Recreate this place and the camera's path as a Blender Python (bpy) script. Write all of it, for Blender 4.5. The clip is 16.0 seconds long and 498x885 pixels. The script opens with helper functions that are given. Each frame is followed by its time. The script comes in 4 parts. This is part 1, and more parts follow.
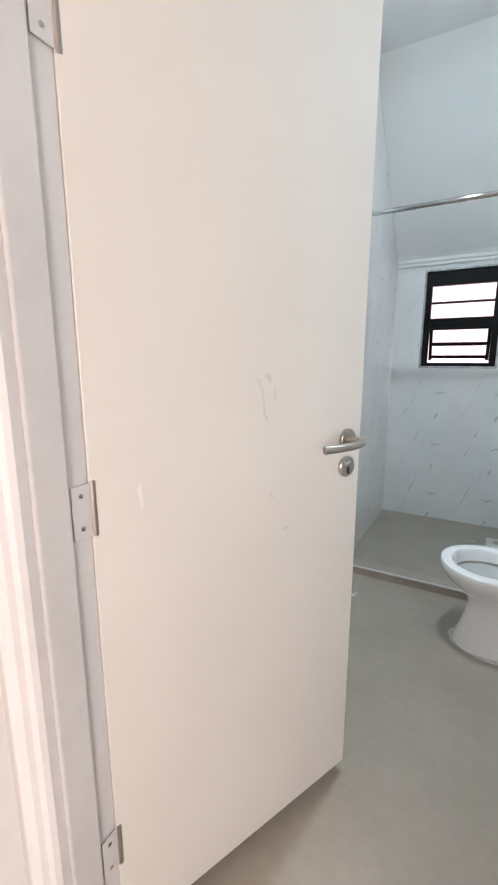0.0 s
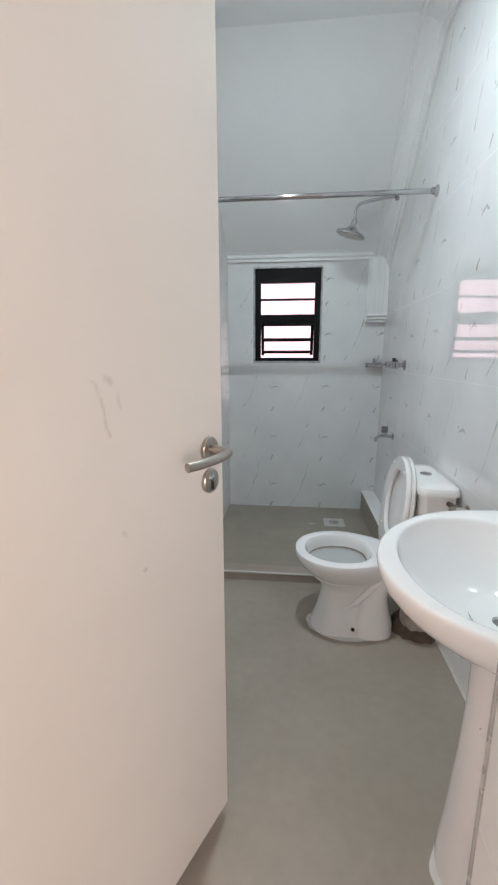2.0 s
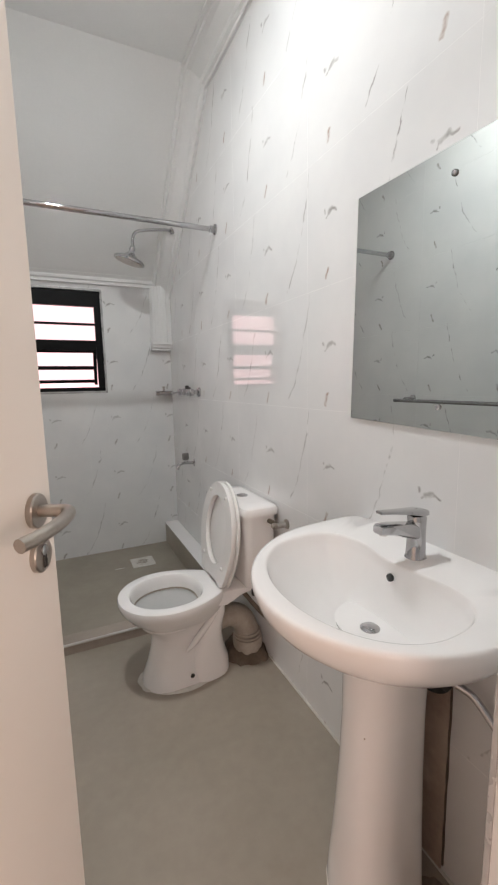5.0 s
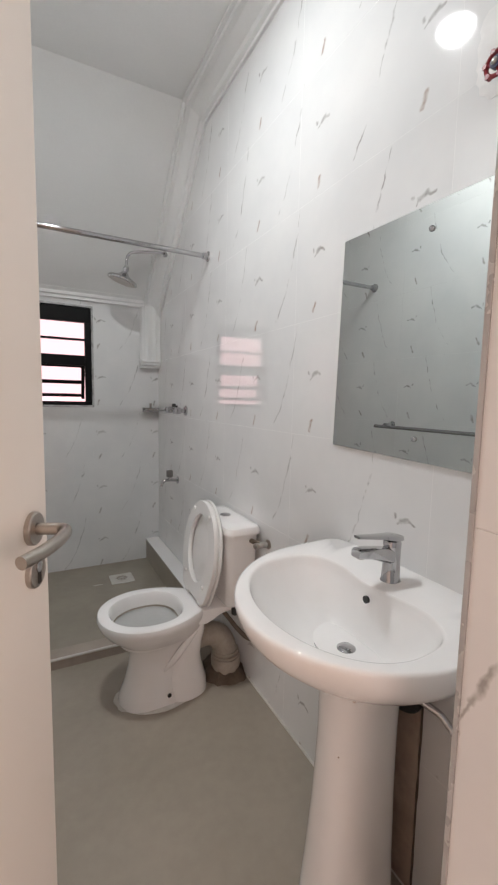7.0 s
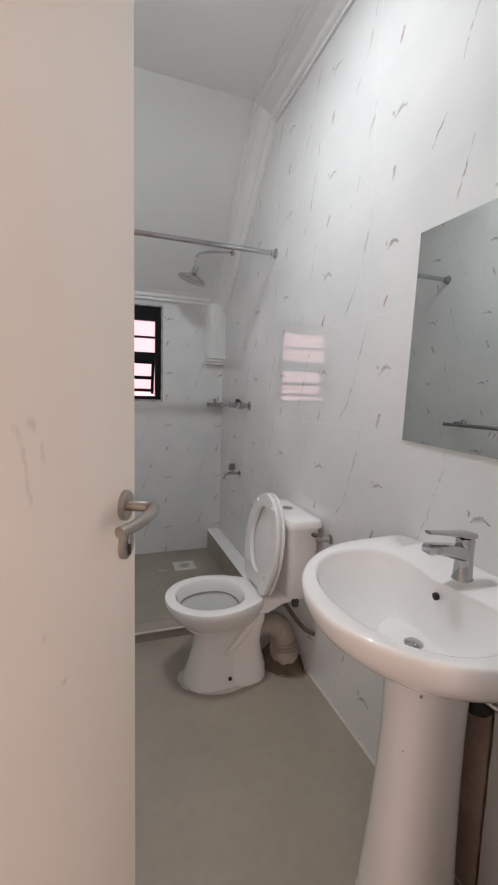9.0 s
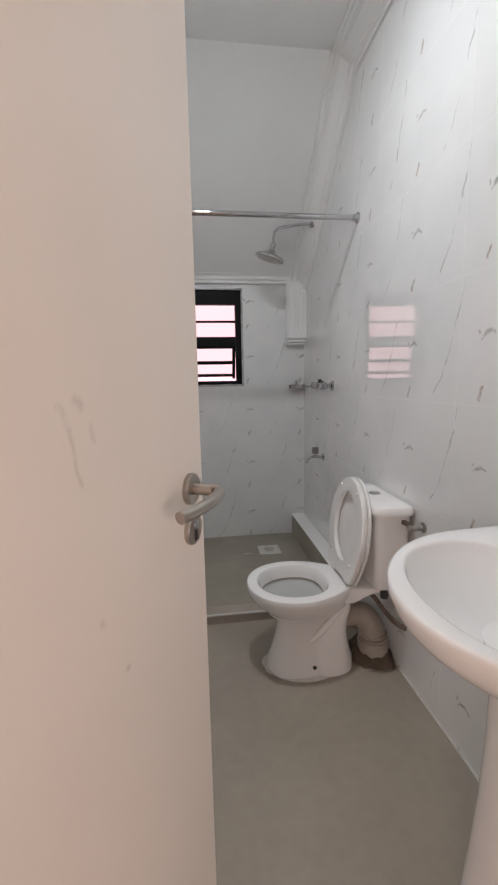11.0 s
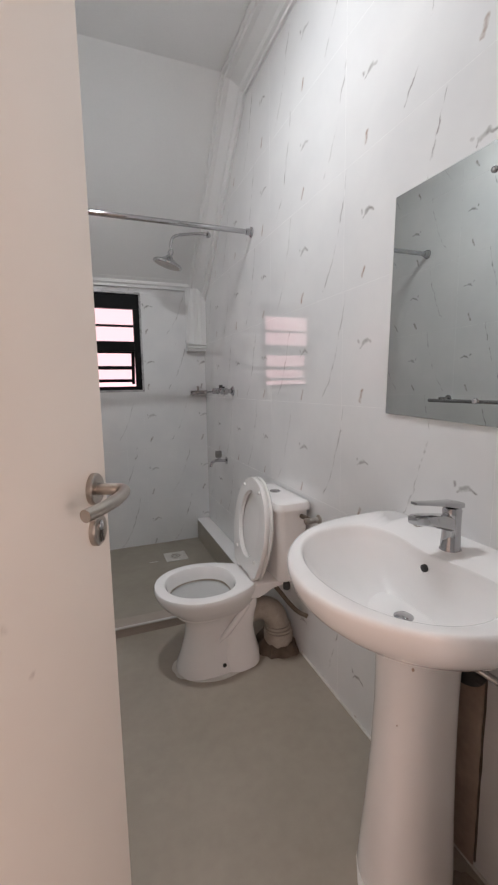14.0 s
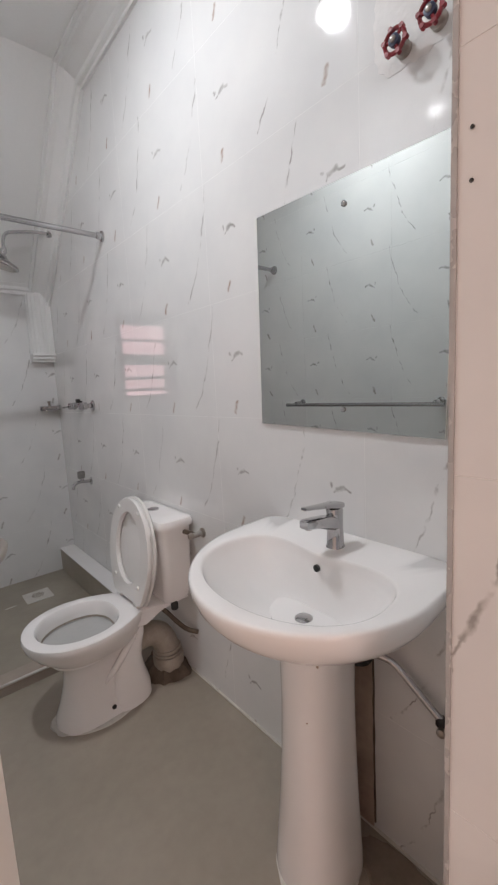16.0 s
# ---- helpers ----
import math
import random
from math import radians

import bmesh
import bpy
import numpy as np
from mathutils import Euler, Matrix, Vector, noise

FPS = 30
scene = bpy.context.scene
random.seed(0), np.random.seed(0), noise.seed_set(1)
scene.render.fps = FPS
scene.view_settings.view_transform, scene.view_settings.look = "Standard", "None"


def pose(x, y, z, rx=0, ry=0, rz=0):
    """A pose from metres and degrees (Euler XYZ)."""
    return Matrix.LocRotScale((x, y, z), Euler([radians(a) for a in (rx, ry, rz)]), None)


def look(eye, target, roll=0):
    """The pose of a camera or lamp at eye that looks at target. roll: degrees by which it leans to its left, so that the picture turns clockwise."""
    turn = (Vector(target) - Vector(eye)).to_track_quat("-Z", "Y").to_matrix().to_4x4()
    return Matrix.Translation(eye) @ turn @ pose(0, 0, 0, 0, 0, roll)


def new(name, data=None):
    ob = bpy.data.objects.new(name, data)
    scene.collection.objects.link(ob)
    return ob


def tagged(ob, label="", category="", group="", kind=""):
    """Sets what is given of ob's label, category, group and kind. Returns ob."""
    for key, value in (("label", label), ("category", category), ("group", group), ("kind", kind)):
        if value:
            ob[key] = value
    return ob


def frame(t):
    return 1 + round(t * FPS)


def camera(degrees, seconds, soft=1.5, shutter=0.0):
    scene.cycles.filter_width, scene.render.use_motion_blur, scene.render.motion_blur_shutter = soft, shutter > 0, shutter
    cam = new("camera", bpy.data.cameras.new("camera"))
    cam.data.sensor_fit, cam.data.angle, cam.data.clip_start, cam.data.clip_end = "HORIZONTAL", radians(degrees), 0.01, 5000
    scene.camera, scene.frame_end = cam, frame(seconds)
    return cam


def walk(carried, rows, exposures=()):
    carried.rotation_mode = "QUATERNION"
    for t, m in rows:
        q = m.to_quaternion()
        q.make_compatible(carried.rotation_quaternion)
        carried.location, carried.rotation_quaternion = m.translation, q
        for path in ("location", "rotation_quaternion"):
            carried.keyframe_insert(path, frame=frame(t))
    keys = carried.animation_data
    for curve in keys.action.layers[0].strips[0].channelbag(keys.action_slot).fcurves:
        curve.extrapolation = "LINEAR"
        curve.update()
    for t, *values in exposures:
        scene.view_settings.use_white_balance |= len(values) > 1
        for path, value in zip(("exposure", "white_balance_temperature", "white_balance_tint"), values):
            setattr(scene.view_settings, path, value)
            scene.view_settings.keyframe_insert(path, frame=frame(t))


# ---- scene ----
cam = camera(62.3, 16.0, soft=2.3)
PATH = [
    (0, (0.344, 0.222, 1.236), (-0.604, 1.939, 0.844), 0.0),
    (0.5, (0.318, 0.276, 1.238), (-0.567, 2.028, 0.855), -0.2),
    (1, (0.309, 0.352, 1.237), (-0.464, 2.155, 0.849), -0.1),
    (1.5, (0.288, 0.381, 1.232), (-0.291, 2.251, 0.824), -0.0),
    (2, (0.246, 0.384, 1.239), (0.037, 2.329, 0.823), -0.1),
    (2.5, (0.22, 0.356, 1.231), (0.306, 2.313, 0.824), 0.5),
    (3, (0.2, 0.388, 1.226), (0.42, 2.336, 0.828), -0.4),
    (3.5, (0.194, 0.48, 1.227), (0.518, 2.42, 0.869), -2.7),
    (4, (0.193, 0.54, 1.226), (0.675, 2.448, 0.868), -2.1),
    (4.5, (0.144, 0.555, 1.222), (0.896, 2.358, 0.793), 0.4),
    (5, (0.111, 0.544, 1.228), (0.943, 2.34, 0.941), -1.1),
    (5.2, (0.112, 0.541, 1.222), (0.989, 2.321, 0.974), -0.7),
    (7.5, (0.063, 0.5, 1.256), (0.959, 2.277, 1.059), 1.7),
    (8, (0.046, 0.495, 1.25), (0.89, 2.297, 1.054), 1.8),
    (8.5, (0.039, 0.493, 1.242), (0.804, 2.33, 1.036), 1.8),
    (9, (0.038, 0.491, 1.239), (0.698, 2.366, 1.015), 1.7),
    (9.5, (0.032, 0.491, 1.231), (0.579, 2.399, 0.99), 1.2),
    (10, (0.044, 0.501, 1.233), (0.48, 2.435, 0.968), 0.4),
    (12.3, (0.167, 0.616, 1.204), (0.313, 2.586, 0.89), -1.9),
    (12.5, (0.179, 0.622, 1.205), (0.329, 2.591, 0.891), -2.0),
    (13, (0.179, 0.622, 1.211), (0.429, 2.582, 0.904), -1.6),
    (13.5, (0.152, 0.586, 1.202), (0.625, 2.509, 0.917), -1.1),
    (14, (0.074, 0.512, 1.208), (0.778, 2.364, 0.936), -0.9),
    (14.5, (0.035, 0.466, 1.212), (0.95, 2.226, 0.956), -0.7),
    (15, (0.028, 0.449, 1.221), (1.097, 2.123, 0.989), 0.0),
    (15.5, (0.017, 0.503, 1.225), (1.062, 2.161, 0.828), -3.2),
    (16, (0.032, 0.574, 1.234), (1.317, 2.083, 0.968), -3.1),
]
WHITE_BALANCE = [(0, 0.68, 5750, 5), (0.5, 0.50, 5810, 6), (1.0, 0.44, 5870, 7), (1.5, 0.43, 5940, 7), (2.5, 0.43, 6110, 11), (3.5, 0.37, 6350, 14), (5.0, 0.34, 6750, 16), (7.5, 0.15, 6640, 16), (9.0, 0.05, 6560, 16), (13.0, 0.05, 6590, 18), (16.0, 0.06, 6600, 19)]
walk(cam, [(t, look(eye, target, roll)) for t, eye, target, roll in PATH], WHITE_BALANCE)

# ---- plan (metres) ----
EAST, BACK, SOUTH, CEIL = 0.90, 3.60, 0.755, 2.77   # mirror wall, window wall, door wall, flat ceiling
HALL = 0.545                                        # hall face of the door wall
JAMB = 0.45                                         # tiled side of the doorway
HINGE = (-0.197, 0.658)
SLOPE_LOW, SLOPE_TOP = 2.0, 2.70                    # sloped ceiling: height at the window wall, y where it meets the flat part


def slope_z(y):
    """Height of the ceiling over a place y."""
    return CEIL if y < SLOPE_TOP else CEIL + (y - SLOPE_TOP) * (SLOPE_LOW - 0.08 - CEIL) / (BACK - SLOPE_TOP)


def west(y):
    """The towel-bar wall runs slightly askew."""
    return -0.29 + 0.018 * (y - 1.7)


# ---- world, lamps ----
world = bpy.data.worlds.new("sky")
scene.world = world
world.use_nodes = True
wn = world.node_tree
sky = wn.nodes.new("ShaderNodeTexSky")
sky.sky_type, sky.sun_disc = "NISHITA", False
sky.sun_elevation, sky.sun_rotation = radians(50), radians(150)
wn.links.new(sky.outputs[0], wn.nodes["Background"].inputs[0])
wn.nodes["Background"].inputs[1].default_value = 0.08


def disc_lamp(name, place, watts, size, colour):
    data = bpy.data.lights.new(name, "AREA")
    data.shape, data.size, data.energy, data.color = "DISK", size, watts, colour
    lamp = new(name, data)
    lamp.location = place
    return lamp


disc_lamp("bathroom_lamp_light", (0.185, 1.75, CEIL - 0.045), 12.5, 0.09, (0.91, 1.0, 1.0))
# Two unseen lamps added for the hall's warm light; their places are assumed.
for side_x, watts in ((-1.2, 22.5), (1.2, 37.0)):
    hall_source = bpy.data.lights.new("unseen_hall_light", "AREA")
    hall_source.shape, hall_source.size, hall_source.size_y, hall_source.energy, hall_source.color = "RECTANGLE", 0.76, 1.6, watts, (1.0, 0.785, 0.672)
    new("unseen_hall_light", hall_source).matrix_world = look((side_x, -1.82, 1.14), (0.1, 0.6, 1.0))

# ---- materials ----


def nodes_of(name):
    m = bpy.data.materials.new(name)
    m.use_nodes = True
    return m, m.node_tree, m.node_tree.nodes["Principled BSDF"]


def math_node(nt, op, a, b=None, c=None, clamp=False):
    n = nt.nodes.new("ShaderNodeMath")
    n.operation, n.use_clamp = op, clamp
    for i, v in enumerate((a, b, c)):
        if v is None:
            continue
        if isinstance(v, (int, float)):
            n.inputs[i].default_value = v
        else:
            nt.links.new(v, n.inputs[i])
    return n.outputs[0]


def vec_node(nt, op, a, b=None, out=0):
    n = nt.nodes.new("ShaderNodeVectorMath")
    n.operation = op
    for i, v in enumerate((a, b)):
        if v is None:
            continue
        if isinstance(v, (tuple, list)):
            n.inputs[i].default_value = v
        elif isinstance(v, (int, float)):
            n.inputs["Scale"].default_value = v
        else:
            nt.links.new(v, n.inputs["Scale"] if (op == "SCALE" and i == 1) else n.inputs[i])
    return n.outputs[out]


def noise_node(nt, vec, scale, detail=3.0, rough=0.55, colour=False):
    n = nt.nodes.new("ShaderNodeTexNoise")
    n.inputs["Scale"].default_value, n.inputs["Detail"].default_value = scale, detail
    n.inputs["Roughness"].default_value = rough
    nt.links.new(vec, n.inputs["Vector"])
    return n.outputs["Color" if colour else "Fac"]


def position(nt):
    return nt.nodes.new("ShaderNodeNewGeometry").outputs["Position"]


def mix(nt, fac, a, b):
    n = nt.nodes.new("ShaderNodeMix")
    n.data_type = "RGBA"
    for key, v in ((0, fac), (6, a), (7, b)):
        if isinstance(v, (int, float)):
            n.inputs[key].default_value = v
        elif isinstance(v, tuple):
            n.inputs[key].default_value = (*v, 1)
        else:
            nt.links.new(v, n.inputs[key])
    return n.outputs[2]


def ramp(nt, fac, lo, hi):
    """0 below lo, 1 above hi."""
    n = nt.nodes.new("ShaderNodeMapRange")
    n.clamp = True
    n.inputs[1].default_value, n.inputs[2].default_value = lo, hi
    nt.links.new(fac, n.inputs[0])
    return n.outputs[0]


def bump(nt, bsdf, height, strength, distance=0.01):
    b = nt.nodes.new("ShaderNodeBump")
    b.inputs["Strength"].default_value, b.inputs["Distance"].default_value = strength, distance
    nt.links.new(height, b.inputs["Height"])
    nt.links.new(b.outputs[0], bsdf.inputs["Normal"])


def surface(name, a, b, scale, rough=(0.4, 0.6), metal=0.0, fine=60.0, relief=0.1, distance=0.002, coat=0.0):
    """A material with variation at two scales: colour between a and b, roughness, fine relief."""
    m, nt, p = nodes_of(name)
    pos = position(nt)
    big, small = noise_node(nt, pos, scale, 4), noise_node(nt, pos, fine, 3)
    both = math_node(nt, "ADD", math_node(nt, "MULTIPLY", big, 0.7), math_node(nt, "MULTIPLY", small, 0.3))
    nt.links.new(mix(nt, ramp(nt, both, 0.3, 0.7), a, b), p.inputs["Base Color"])
    r = math_node(nt, "MULTIPLY_ADD", big, rough[1] - rough[0], rough[0])
    nt.links.new(r, p.inputs["Roughness"])
    p.inputs["Metallic"].default_value = metal
    p.inputs["Coat Weight"].default_value = coat
    if relief:
        bump(nt, p, small, relief, distance)
    return m


def stroke(nt, p, a, b, width):
    """How much a point p of the pattern's cell lies on the stroke from a to b."""
    ab = (b[0] - a[0], b[1] - a[1], 0)
    ln = ab[0] ** 2 + ab[1] ** 2
    pa = vec_node(nt, "SUBTRACT", p, (a[0], a[1], 0))
    t = math_node(nt, "DIVIDE", vec_node(nt, "DOT_PRODUCT", pa, ab, out=1), ln, clamp=True)
    n = nt.nodes.new("ShaderNodeVectorMath")
    n.operation = "SCALE"
    n.inputs[0].default_value = ab
    nt.links.new(t, n.inputs["Scale"])
    d = vec_node(nt, "LENGTH", vec_node(nt, "SUBTRACT", pa, n.outputs[0]), out=1)
    m = nt.nodes.new("ShaderNodeMapRange")
    m.clamp = True
    m.inputs[1].default_value, m.inputs[2].default_value = width, width * 0.25
    nt.links.new(d, m.inputs[0])
    return m.outputs[0]


def veined_tile(name, axis, flip=1.0, u0=0.0, v0=0.026, pitch=0.405, rise=0.391, warm=(0.30, 0.175, 0.11), ink=1.0, ior=1.95, gaps=0.42):
    """Glossy white printed-marble tile; the print repeats every tile height and every pitch along the wall."""
    m, nt, p = nodes_of(name)
    pos = position(nt)
    warp = vec_node(nt, "SCALE", vec_node(nt, "SUBTRACT", noise_node(nt, pos, 22.0, 3, colour=True), (0.5, 0.5, 0.5)), 0.03)
    s = nt.nodes.new("ShaderNodeSeparateXYZ")
    nt.links.new(vec_node(nt, "ADD", pos, warp), s.inputs[0])
    u = math_node(nt, "WRAP", math_node(nt, "MULTIPLY_ADD", s.outputs[axis], flip, u0), pitch, 0.0)
    v = math_node(nt, "WRAP", math_node(nt, "ADD", s.outputs[2], v0), rise, 0.0)
    c = nt.nodes.new("ShaderNodeCombineXYZ")
    nt.links.new(u, c.inputs[0]), nt.links.new(v, c.inputs[1])
    c = c.outputs[0]
    veins = [((0.150, 0.365), (0.160, 0.295), 0.0024), ((0.160, 0.295), (0.186, 0.222), 0.0052), ((0.186, 0.222), (0.202, 0.165), 0.0024), ((0.202, 0.165), (0.222, 0.115), 0.0044),
             ((0.222, 0.115), (0.250, 0.065), 0.0028), ((0.250, 0.065), (0.293, 0.008), 0.0036)]
    flecks = [((0.058, 0.181), (0.044, 0.193), 0.0034), ((0.044, 0.192), (0.026, 0.200), 0.0088), ((0.026, 0.200), (0.004, 0.193), 0.0054), ((0.066, 0.205), (0.064, 0.200), 0.0066)]

    def drawn(strokes):
        out = None
        for a, b, w in strokes:
            k = stroke(nt, c, a, b, w)
            out = k if out is None else math_node(nt, "MAXIMUM", out, k)
        return out

    patchy = ramp(nt, noise_node(nt, pos, 55.0, 4), 0.36, 0.62)
    broken = ramp(nt, noise_node(nt, pos, 24.0, 3), gaps, gaps + 0.18)
    local = ramp(nt, noise_node(nt, pos, 5.1, 2), 0.3, 0.68)
    vein = math_node(nt, "MULTIPLY", math_node(nt, "MULTIPLY", drawn(veins), broken), math_node(nt, "MULTIPLY_ADD", local, 0.60 * ink, 0.35 * ink))
    fleck = math_node(nt, "MULTIPLY", math_node(nt, "MULTIPLY", drawn(flecks), math_node(nt, "MULTIPLY_ADD", patchy, 0.5, 0.5)), math_node(nt, "MULTIPLY_ADD", local, 0.35 * ink, 0.6 * ink))
    grey = math_node(nt, "MAXIMUM", vein, fleck, clamp=True)
    rust = math_node(nt, "MULTIPLY", stroke(nt, c, (0.042, 0.036), (0.054, 0.006), 0.0078), math_node(nt, "MULTIPLY_ADD", patchy, 0.45, 0.35))
    cloud = noise_node(nt, pos, 3.5, 4)
    base = mix(nt, ramp(nt, cloud, 0.35, 0.75), (0.80, 0.80, 0.795), (0.72, 0.725, 0.73))
    base = mix(nt, grey, base, (0.28, 0.268, 0.255))
    base = mix(nt, rust, base, warm)
    nt.links.new(base, p.inputs["Base Color"])
    nt.links.new(math_node(nt, "MULTIPLY_ADD", noise_node(nt, pos, 9.0, 3), 0.04, 0.02), p.inputs["Roughness"])
    p.inputs["IOR"].default_value = ior
    bump(nt, p, noise_node(nt, pos, 7.0, 1), 0.05, 0.006)
    return m


TILE_Y = veined_tile("wall_tile_basin_wall", 1, 1.0, 0.020)
TILE_W = veined_tile("wall_tile_towel_wall", 1, -1.0, 0.300, 0.015, warm=(0.25, 0.205, 0.175))
TILE_X = veined_tile("wall_tile_window_wall", 0, -1.0, 0.132, -0.021, 0.391, 0.391, (0.27, 0.235, 0.205), 0.85, 1.5)
TILE_S = veined_tile("wall_tile_reveal", 1, 1.0, 0.256, 0.042, rise=0.782, ink=1.2, gaps=0.30)
GROUT = surface("grout", (0.82, 0.82, 0.81), (0.76, 0.76, 0.75), 8, (0.7, 0.9))
PAINT = surface("ceiling_paint", (0.84, 0.84, 0.83), (0.79, 0.79, 0.785), 2.2, (0.55, 0.7), fine=90, relief=0.08)
PLASTER = surface("hall_plaster", (0.68, 0.645, 0.615), (0.62, 0.585, 0.56), 1.5, (0.6, 0.8), fine=80, relief=0.1)
FRAME_PAINT = surface("frame_paint", (0.70, 0.685, 0.68), (0.62, 0.605, 0.60), 6, (0.3, 0.45), fine=40, relief=0.15, distance=0.003)
FLOOR = surface("floor_screed", (0.395, 0.345, 0.287), (0.308, 0.267, 0.217), 2.4, (0.28, 0.5), fine=25, relief=0.06)
WETFLOOR = surface("shower_floor_screed", (0.355, 0.315, 0.255), (0.285, 0.252, 0.202), 4, (0.22, 0.4), fine=25, relief=0.05)
KERBFACE = surface("kerb_tile", (0.42, 0.355, 0.305), (0.34, 0.28, 0.235), 9, (0.3, 0.5), fine=40)
CERAMIC = surface("white_ceramic", (0.875, 0.862, 0.852), (0.85, 0.835, 0.825), 3, (0.04, 0.09), fine=30, relief=0.02)
SEATWHITE = surface("seat_plastic", (0.80, 0.79, 0.775), (0.76, 0.75, 0.735), 5, (0.14, 0.24), fine=30, relief=0.02)
CHROME = surface("chrome", (0.54, 0.54, 0.55), (0.45, 0.45, 0.46), 12, (0.015, 0.06), 1.0, fine=60, relief=0)
STEEL = surface("brushed_steel", (0.46, 0.42, 0.38), (0.38, 0.345, 0.31), 20, (0.24, 0.38), 1.0, fine=150, relief=0.06, distance=0.0005)
BLACK = surface("black_window_paint", (0.004, 0.004, 0.0045), (0.007, 0.007, 0.007), 8, (0.35, 0.5), fine=60)
BLACK.node_tree.nodes["Principled BSDF"].inputs["Specular IOR Level"].default_value = 0.15
PLASTIC = surface("white_pipe_plastic", (0.60, 0.555, 0.50), (0.48, 0.43, 0.375), 10, (0.3, 0.5), fine=60)
# Dirty plastic, darkened further as shade; also colours the ring in the bowl.
BEND = surface("stained_shaded_plastic", (0.42, 0.375, 0.325), (0.27, 0.23, 0.185), 12, (0.35, 0.55), fine=60)
# Brown of the shaded floor behind the pedestal; the drain slots share it.
SHADE_BROWN = surface("shade_brown", (0.27, 0.225, 0.18), (0.20, 0.16, 0.125), 14, (0.7, 0.9), fine=70, relief=0.4, distance=0.004)
CEMENT = surface("raw_cement", (0.15, 0.115, 0.085), (0.085, 0.062, 0.045), 14, (0.75, 0.95), fine=70, relief=0.6, distance=0.006)
PALEGROUT = surface("pale_cement", (0.70, 0.685, 0.65), (0.58, 0.56, 0.52), 25, (0.6, 0.8), fine=70, relief=0.4, distance=0.003)
WALLFILL = surface("white_filler", (0.80, 0.79, 0.78), (0.71, 0.70, 0.69), 18, (0.6, 0.8), fine=60, relief=0.5, distance=0.004)
CHASE = surface("stained_plaster", (0.52, 0.42, 0.35), (0.33, 0.25, 0.20), 9, (0.7, 0.9), fine=50, relief=0.5, distance=0.004)
HUBBLUE = surface("dark_blue_cap", (0.03, 0.035, 0.08), (0.05, 0.055, 0.10), 30, (0.3, 0.5), fine=80)
RED = surface("red_enamel", (0.26, 0.012, 0.022), (0.18, 0.008, 0.015), 25, (0.25, 0.4), fine=80)
GREYPLASTIC = surface("dark_grey_plastic", (0.20, 0.195, 0.185), (0.13, 0.125, 0.12), 30, (0.3, 0.5), fine=80)
DARK = surface("dark_rubber", (0.02, 0.019, 0.018), (0.035, 0.032, 0.03), 30, (0.5, 0.7), fine=80)
WATER = surface("bowl_water", (0.50, 0.50, 0.49), (0.45, 0.45, 0.44), 6, (0.02, 0.04), relief=0)
WORN = surface("worn_plate_steel", (0.62, 0.60, 0.58), (0.36, 0.33, 0.31), 45, (0.25, 0.5), 0.9, fine=120, relief=0.15, distance=0.0008)
BRIGHT = surface("bright_metal_strip", (0.80, 0.79, 0.77), (0.70, 0.69, 0.67), 15, (0.28, 0.4), 0.8, fine=60, relief=0.03)
TRIM = surface("tile_trim_metal", (0.50, 0.50, 0.50), (0.42, 0.42, 0.42), 15, (0.2, 0.35), 0.25, fine=60, relief=0)


def door_paint():
    """Cream door paint with a few scuffs at hand height."""
    m, nt, p = nodes_of("door_paint")
    tex = nt.nodes.new("ShaderNodeTexCoord").outputs["Object"]
    big = noise_node(nt, tex, 1.6, 3)
    base = mix(nt, ramp(nt, big, 0.3, 0.7), (0.73, 0.705, 0.658), (0.68, 0.65, 0.605))
    warp = vec_node(nt, "SCALE", vec_node(nt, "SUBTRACT", noise_node(nt, tex, 14.0, 3, colour=True), (0.5, 0.5, 0.5)), 0.03)
    s = nt.nodes.new("ShaderNodeSeparateXYZ")
    nt.links.new(vec_node(nt, "ADD", tex, warp), s.inputs[0])
    c = nt.nodes.new("ShaderNodeCombineXYZ")
    nt.links.new(s.outputs[0], c.inputs[0]), nt.links.new(s.outputs[2], c.inputs[1])
    c = c.outputs[0]
    marks = None
    for a, b, w in (((0.346, 1.198), (0.360, 1.172), 0.006), ((0.360, 1.172), (0.371, 1.112), 0.005), ((0.372, 1.199), (0.377, 1.197), 0.009),
                    ((0.392, 1.175), (0.395, 1.160), 0.005), ((0.387, 0.940), (0.390, 0.938), 0.007), ((0.428, 0.856), (0.431, 0.853), 0.006)):
        k = stroke(nt, c, a, b, w)
        marks = k if marks is None else math_node(nt, "MAXIMUM", marks, k)
    marks = math_node(nt, "MULTIPLY", marks, ramp(nt, noise_node(nt, tex, 60.0, 3), 0.3, 0.7))
    base = mix(nt, math_node(nt, "MULTIPLY", marks, 0.45), base, (0.30, 0.25, 0.23))
    base = mix(nt, math_node(nt, "MULTIPLY", stroke(nt, c, (0.090, 1.020), (0.089, 0.976), 0.004), 0.8), base, (0.84, 0.82, 0.79))
    nt.links.new(base, p.inputs["Base Color"])
    nt.links.new(math_node(nt, "MULTIPLY_ADD", big, 0.12, 0.3), p.inputs["Roughness"])
    bump(nt, p, noise_node(nt, tex, 6.0, 2), 0.08, 0.01)
    return m


DOORPAINT = door_paint()


def mirror_material():
    m, nt, p = nodes_of("mirror_glass")
    p.inputs["Metallic"].default_value = 1.0
    p.inputs["Roughness"].default_value = 0.008
    nt.links.new(mix(nt, noise_node(nt, position(nt), 3.0, 2), (0.60, 0.635, 0.62), (0.63, 0.655, 0.64)), p.inputs["Base Color"])
    return m


MIRROR = mirror_material()


